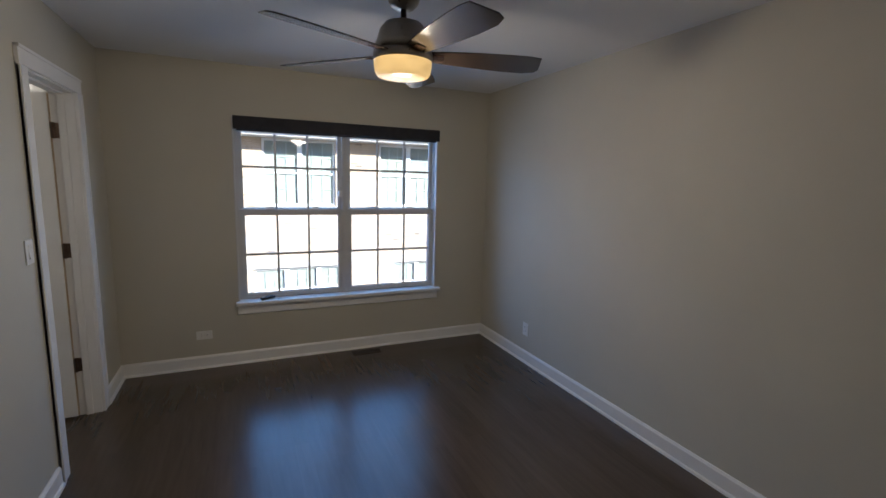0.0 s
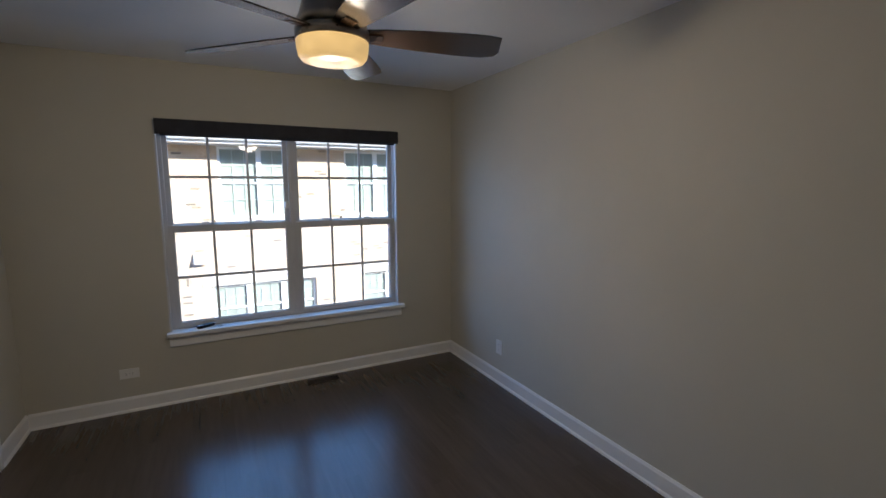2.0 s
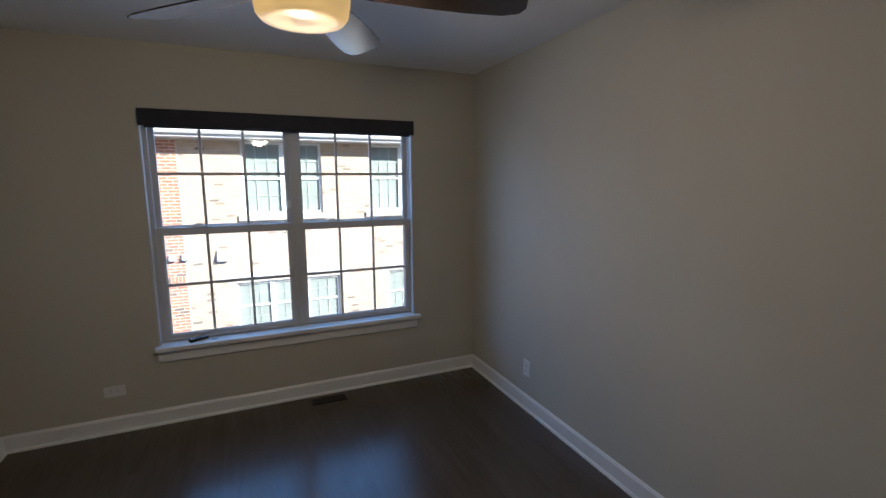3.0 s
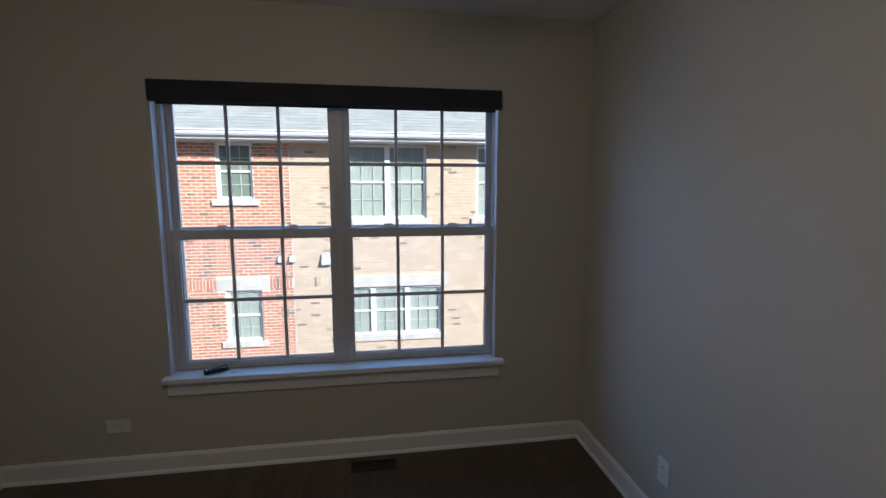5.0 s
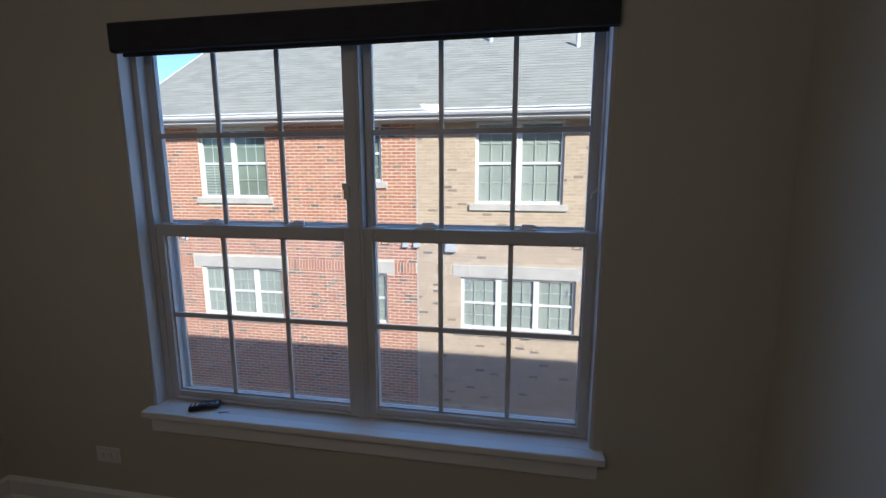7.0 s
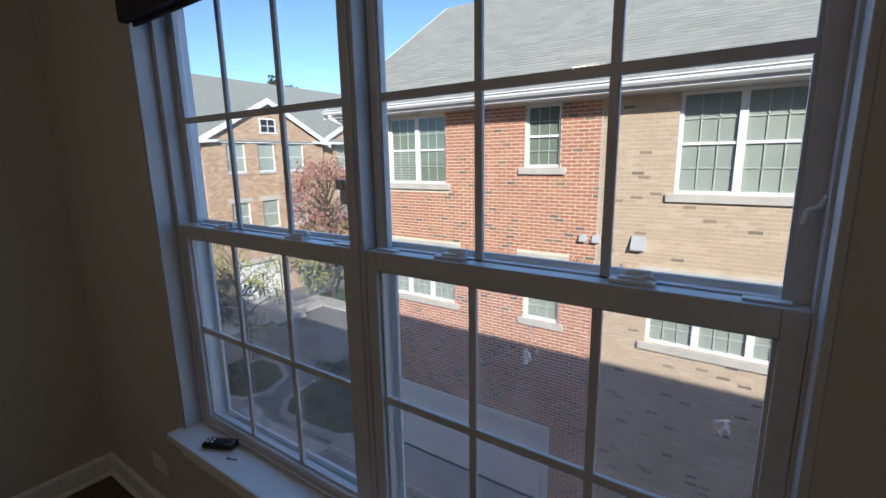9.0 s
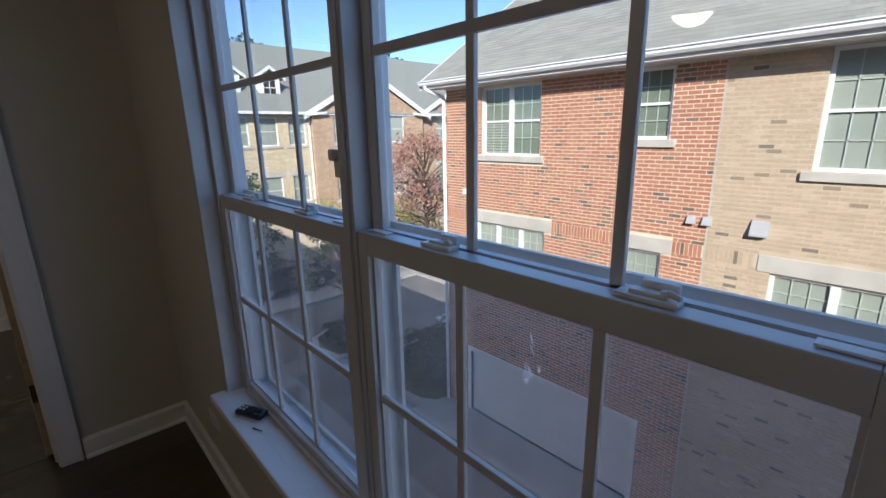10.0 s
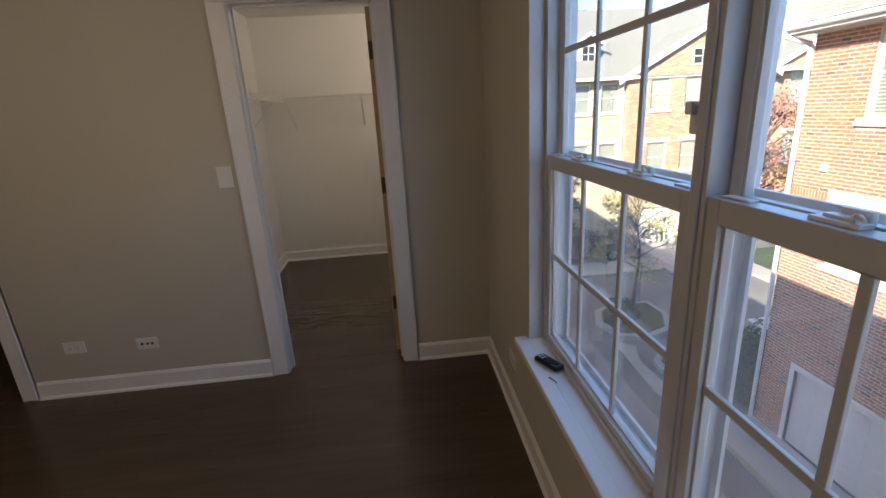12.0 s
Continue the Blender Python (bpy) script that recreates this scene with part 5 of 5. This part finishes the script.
def parked_car(x, y, paint_m, label):
    """A car standing along the street, nose towards +y."""
    c = thing("parked_car", (x, y, GZ), label, "car")
    bm = bmesh.new()
    prism(bm, [(-2.15, 0.32), (-2.2, 0.62), (-2.05, 0.86), (-1.25, 0.94), (1.15, 0.90), (1.95, 0.76), (2.2, 0.55), (2.15, 0.30)], "x", -0.88, 0.88)
    bmesh.ops.bevel(bm, geom=bm.edges[:], offset=0.06, segments=2, affect="EDGES")
    prism(bm, [(-1.75, 0.88), (-1.15, 1.38), (0.25, 1.42), (1.0, 0.90)], "x", -0.72, 0.72)
    bm.transform(Matrix.Translation((x, y, GZ)))
    part("body", bm, paint_m, c)
    bm = bmesh.new()
    for s in (-1, 1):
        prism(bm, [(-1.45, 0.93), (-1.05, 1.32), (0.18, 1.35), (0.72, 0.93)], "x", s * 0.721, s * 0.727)
    bm.transform(Matrix.Translation((x, y, GZ)))
    part("side_glass", bm, M["black"], c, "dark side windows")
    for s in (-1, 1):
        for q in (-1.35, 1.35):
            bm = bmesh.new()
            tube(bm, (x + s * 0.70, y + q, GZ + 0.32), (x + s * 0.90, y + q, GZ + 0.32), 0.32, seg=24)
            w = part("wheel", bm, M["slot"], c, "black tyre")
            bm = bmesh.new()
            tube(bm, (x + s * 0.9005, y + q, GZ + 0.32), (x + s * 0.912, y + q, GZ + 0.32), 0.19, 0.17, 16)
            part("rim", bm, M["silver"], w, "silver rim")
        part("tail_light", boxes((x + s * 0.72 - 0.12, x + s * 0.72 + 0.12, y - 2.225, y - 2.17, GZ + 0.66, GZ + 0.80), bevel=0.01), M["red_lens"], c, "red tail light")
        part("headlight", boxes((x + s * 0.66 - 0.14, x + s * 0.66 + 0.14, y + 2.12, y + 2.19, GZ + 0.56, GZ + 0.70), bevel=0.01), M["silver"], c)
    return c


parked_car(-20.4, 8.4, M["car_dark"], "dark grey sedan parked beside the street")
parked_car(-20.3, 3.2, M["car_light"], "silver sedan parked beside the street")
for i, (x, y, h) in enumerate(((-42, 16, 15.5), (-44, 24, 15.0), (-46, 34, 16.5))):
    tree(x, y, h, 3.2, 7.0, M["leaf_green"], 2500, 0.22, "tall green tree behind the far houses", 50 + i, density=30)


# ---- floor strips ----
def planks(parent, x0, x1, y0, y1, width, lengths, seed, limit=300):
    rng = random.Random(seed)
    shared = {}
    inv = basis(parent).inverted()
    count = int(math.ceil((x1 - x0) / width))
    for r in range(count):
        y = y0 - rng.uniform(0, 0.9)
        while y < y1:
            ln = rng.choice(lengths)
            a, b = max(y, y0), min(y + ln, y1)
            xa, xb = x0 + r * width, min(x0 + (r + 1) * width, x1)
            y += ln
            if b - a < 0.02 or xb - xa < 0.01:
                continue
            key = (round(b - a, 3), round(xb - xa, 4))
            if key not in shared:
                g = 0.0
                w, l = xb - xa, b - a
                me = bpy.data.meshes.new("plank")
                v = [(g, g, -0.019), (w - g, g, -0.019), (w - g, l - g, -0.019), (g, l - g, -0.019), (g, g, 0), (w - g, g, 0), (w - g, l - g, 0), (g, l - g, 0)]
                f = [(0, 1, 5, 4), (1, 2, 6, 5), (2, 3, 7, 6), (3, 0, 4, 7), (4, 5, 6, 7)]
                me.from_pydata(v, [], f)
                me.materials.append(M["plank"])
                shared[key] = me
            o = new("plank", shared[key])
            o.parent, o.matrix_parent_inverse = parent, inv
            o.location = (xa, a, 0)


planks(floor, XL - 0.12, XR, YB, 0.0, 0.083, (0.9, 1.2, 1.5, 1.8, 2.1), 11)
planks(floor, KX, XL - 0.12, YB, 0.0, 0.083, (1.5, 1.8, 2.1, 2.4), 12)


# ---- bricks of the townhouse front ----
def brickwork(wall, x0, x1, z0, z1, material, near, seed, soldiers=()):
    """Running bond; each brick proud of the mortar. near: the stretch (x0, x1, z0, z1) whose bricks are separate parts."""
    rng = random.Random(seed)
    course, pitch, joint = 0.0677, 0.203, 0.0150
    blocked = [(h[0] - 0.006, h[1] + 0.006, h[2] - 0.006, h[3] + 0.006) for h in holes]
    blocked += [(w[0] - 0.116, w[1] + 0.116, w[2] - 0.131, w[2]) for w in FRONT]
    blocked += [(w[0] - 0.176, w[1] + 0.176, w[3], w[3] + 0.261) for w in FRONT if w[5]]
    blocked += [(GAR[0] - 0.116, GAR[1] + 0.116, GAR[2], GAR[3] + 0.126)]
    rows = []
    n = int((z1 - z0) / course)
    for r in range(n):
        za, zb = z0 + r * course + joint / 2, z0 + (r + 1) * course - joint / 2
        if any(s[0] < (za + zb) / 2 < s[1] for s in soldiers):
            continue
        cuts = sorted((b[0], b[1]) for b in blocked if b[2] < zb and b[3] > za)
        spans, x = [], x0
        for a, b in cuts + [(x1, x1)]:
            if a > x + 0.02:
                spans.append((x, min(a, x1)))
            x = max(x, b)
        for a, b in spans:
            q = a - ((a - x0 + (r % 2) * pitch / 2) % pitch)
            while q < b:
                u, w = max(q + joint / 2, a), min(q + pitch - joint / 2, b)
                if w - u > 0.02:
                    rows.append((u, w, za, zb))
                q += pitch
    for s0, s1 in soldiers:
        cuts = sorted((b[0], b[1]) for b in blocked if b[2] < s1 - 0.01 and b[3] > s0 + 0.01)
        spans, x = [], x0
        for a, b in cuts + [(x1, x1)]:
            if a > x + 0.02:
                spans.append((x, min(a, x1)))
            x = max(x, b)
        for a, b in spans:
            q = a
            while q + 0.057 <= b:
                rows.append((q + 0.002, q + 0.057, s0 + 0.006, s1 - 0.006))
                q += 0.0677
    quad = ((0, 1, 2, 3), (0, 4, 5, 1), (1, 5, 6, 2), (2, 6, 7, 3), (3, 7, 4, 0))
    verts, faces, made, shared = [], [], 0, {}
    inv = basis(wall).inverted()
    for a, b, c, d in rows:
        yo = YF + rng.uniform(-0.001, 0.001)
        if near[0] <= a and b <= near[1] and near[2] <= c and d <= near[3] and made < 300:
            key = (round(b - a, 3), round(d - c, 3))
            if key not in shared:
                me = bpy.data.meshes.new("brick")
                w, h = b - a, d - c
                me.from_pydata([(0, 0, 0), (w, 0, 0), (w, 0, h), (0, 0, h), (0, 0.03, 0), (w, 0.03, 0), (w, 0.03, h), (0, 0.03, h)], [], quad)
                me.materials.append(material)
                shared[key] = me
            o = new("brick", shared[key])
            o.parent, o.matrix_parent_inverse = wall, inv
            o.location = (a, yo, c)
            made += 1
            continue
        i = len(verts)
        verts += [(a, yo, c), (b, yo, c), (b, yo, d), (a, yo, d), (a, yo + 0.03, c), (b, yo + 0.03, c), (b, yo + 0.03, d), (a, yo + 0.03, d)]
        faces += [tuple(i + k for k in f) for f in quad]
    me = bpy.data.meshes.new("brickwork")
    me.from_pydata(verts, [], faces)
    me.materials.append(material)
    o = new("brickwork", me)
    o.parent, o.matrix_parent_inverse = wall, inv
    tagged(o, "", kind="stuff")


brickwork(front_wall, HX0, SEAM - 0.014, GZ + 0.16, 2.47, M["red_brick"], (-4.4, -1.4, -0.3, 1.2), 31, soldiers=((-0.60, -0.383),))
brickwork(tan_wall, SEAM + 0.016, 6.2, GZ + 0.16, 2.47, M["tan_brick"], (-1.4, 1.6, -0.3, 1.1), 32, soldiers=((-0.60, -0.383),))
part("control_joint", boxes((SEAM - 0.012, SEAM + 0.014, YF - 0.002, YF + 0.003, GZ + 0.16, 2.47)), M["stone"], front_wall, "pale joint between red and tan brick")
part("far_bricks", boxes((6.2, HX1, YF, YF + 0.003, GZ, 2.46)), M["far_tan"], tan_wall, "tan brickwork")


# ---- roof shingles of the townhouse ----
def shingles():
    rng = random.Random(41)
    slope = math.atan2(RZ - EZ, RY - EY)
    long = math.hypot(RZ - EZ, RY - EY)
    expo, wid = 0.14, 0.32
    verts, faces = [], []
    ux, uz = math.cos(slope), math.sin(slope)
    for r in range(int(long / expo)):
        s0, s1 = r * expo, (r + 1) * expo + 0.03
        x = HX0 - 0.42 - rng.uniform(0, wid)
        while x < 8.5:
            w = wid * rng.uniform(0.7, 1.3)
            a, b = max(x, HX0 - 0.42), x + w - 0.004
            x += w
            if b - a < 0.02:
                continue
            t = 0.006 + rng.uniform(0, 0.002)
            i = len(verts)
            for s, lift in ((s0, 0.002), (s0, t), (s1, 0.003)):
                for q in (a, b):
                    verts.append((q, EY + s * ux - lift * uz, EZ + s * uz + lift * ux))
            faces += [(i, i + 1, i + 3, i + 2), (i + 2, i + 3, i + 5, i + 4)]
    me = bpy.data.meshes.new("shingles")
    me.from_pydata(verts, [], faces)
    me.materials.append(M["shingle"])
    o = new("shingles", me)
    o.parent, o.matrix_parent_inverse = roof, basis(roof).inverted()
    tagged(o, "", kind="stuff")


shingles()
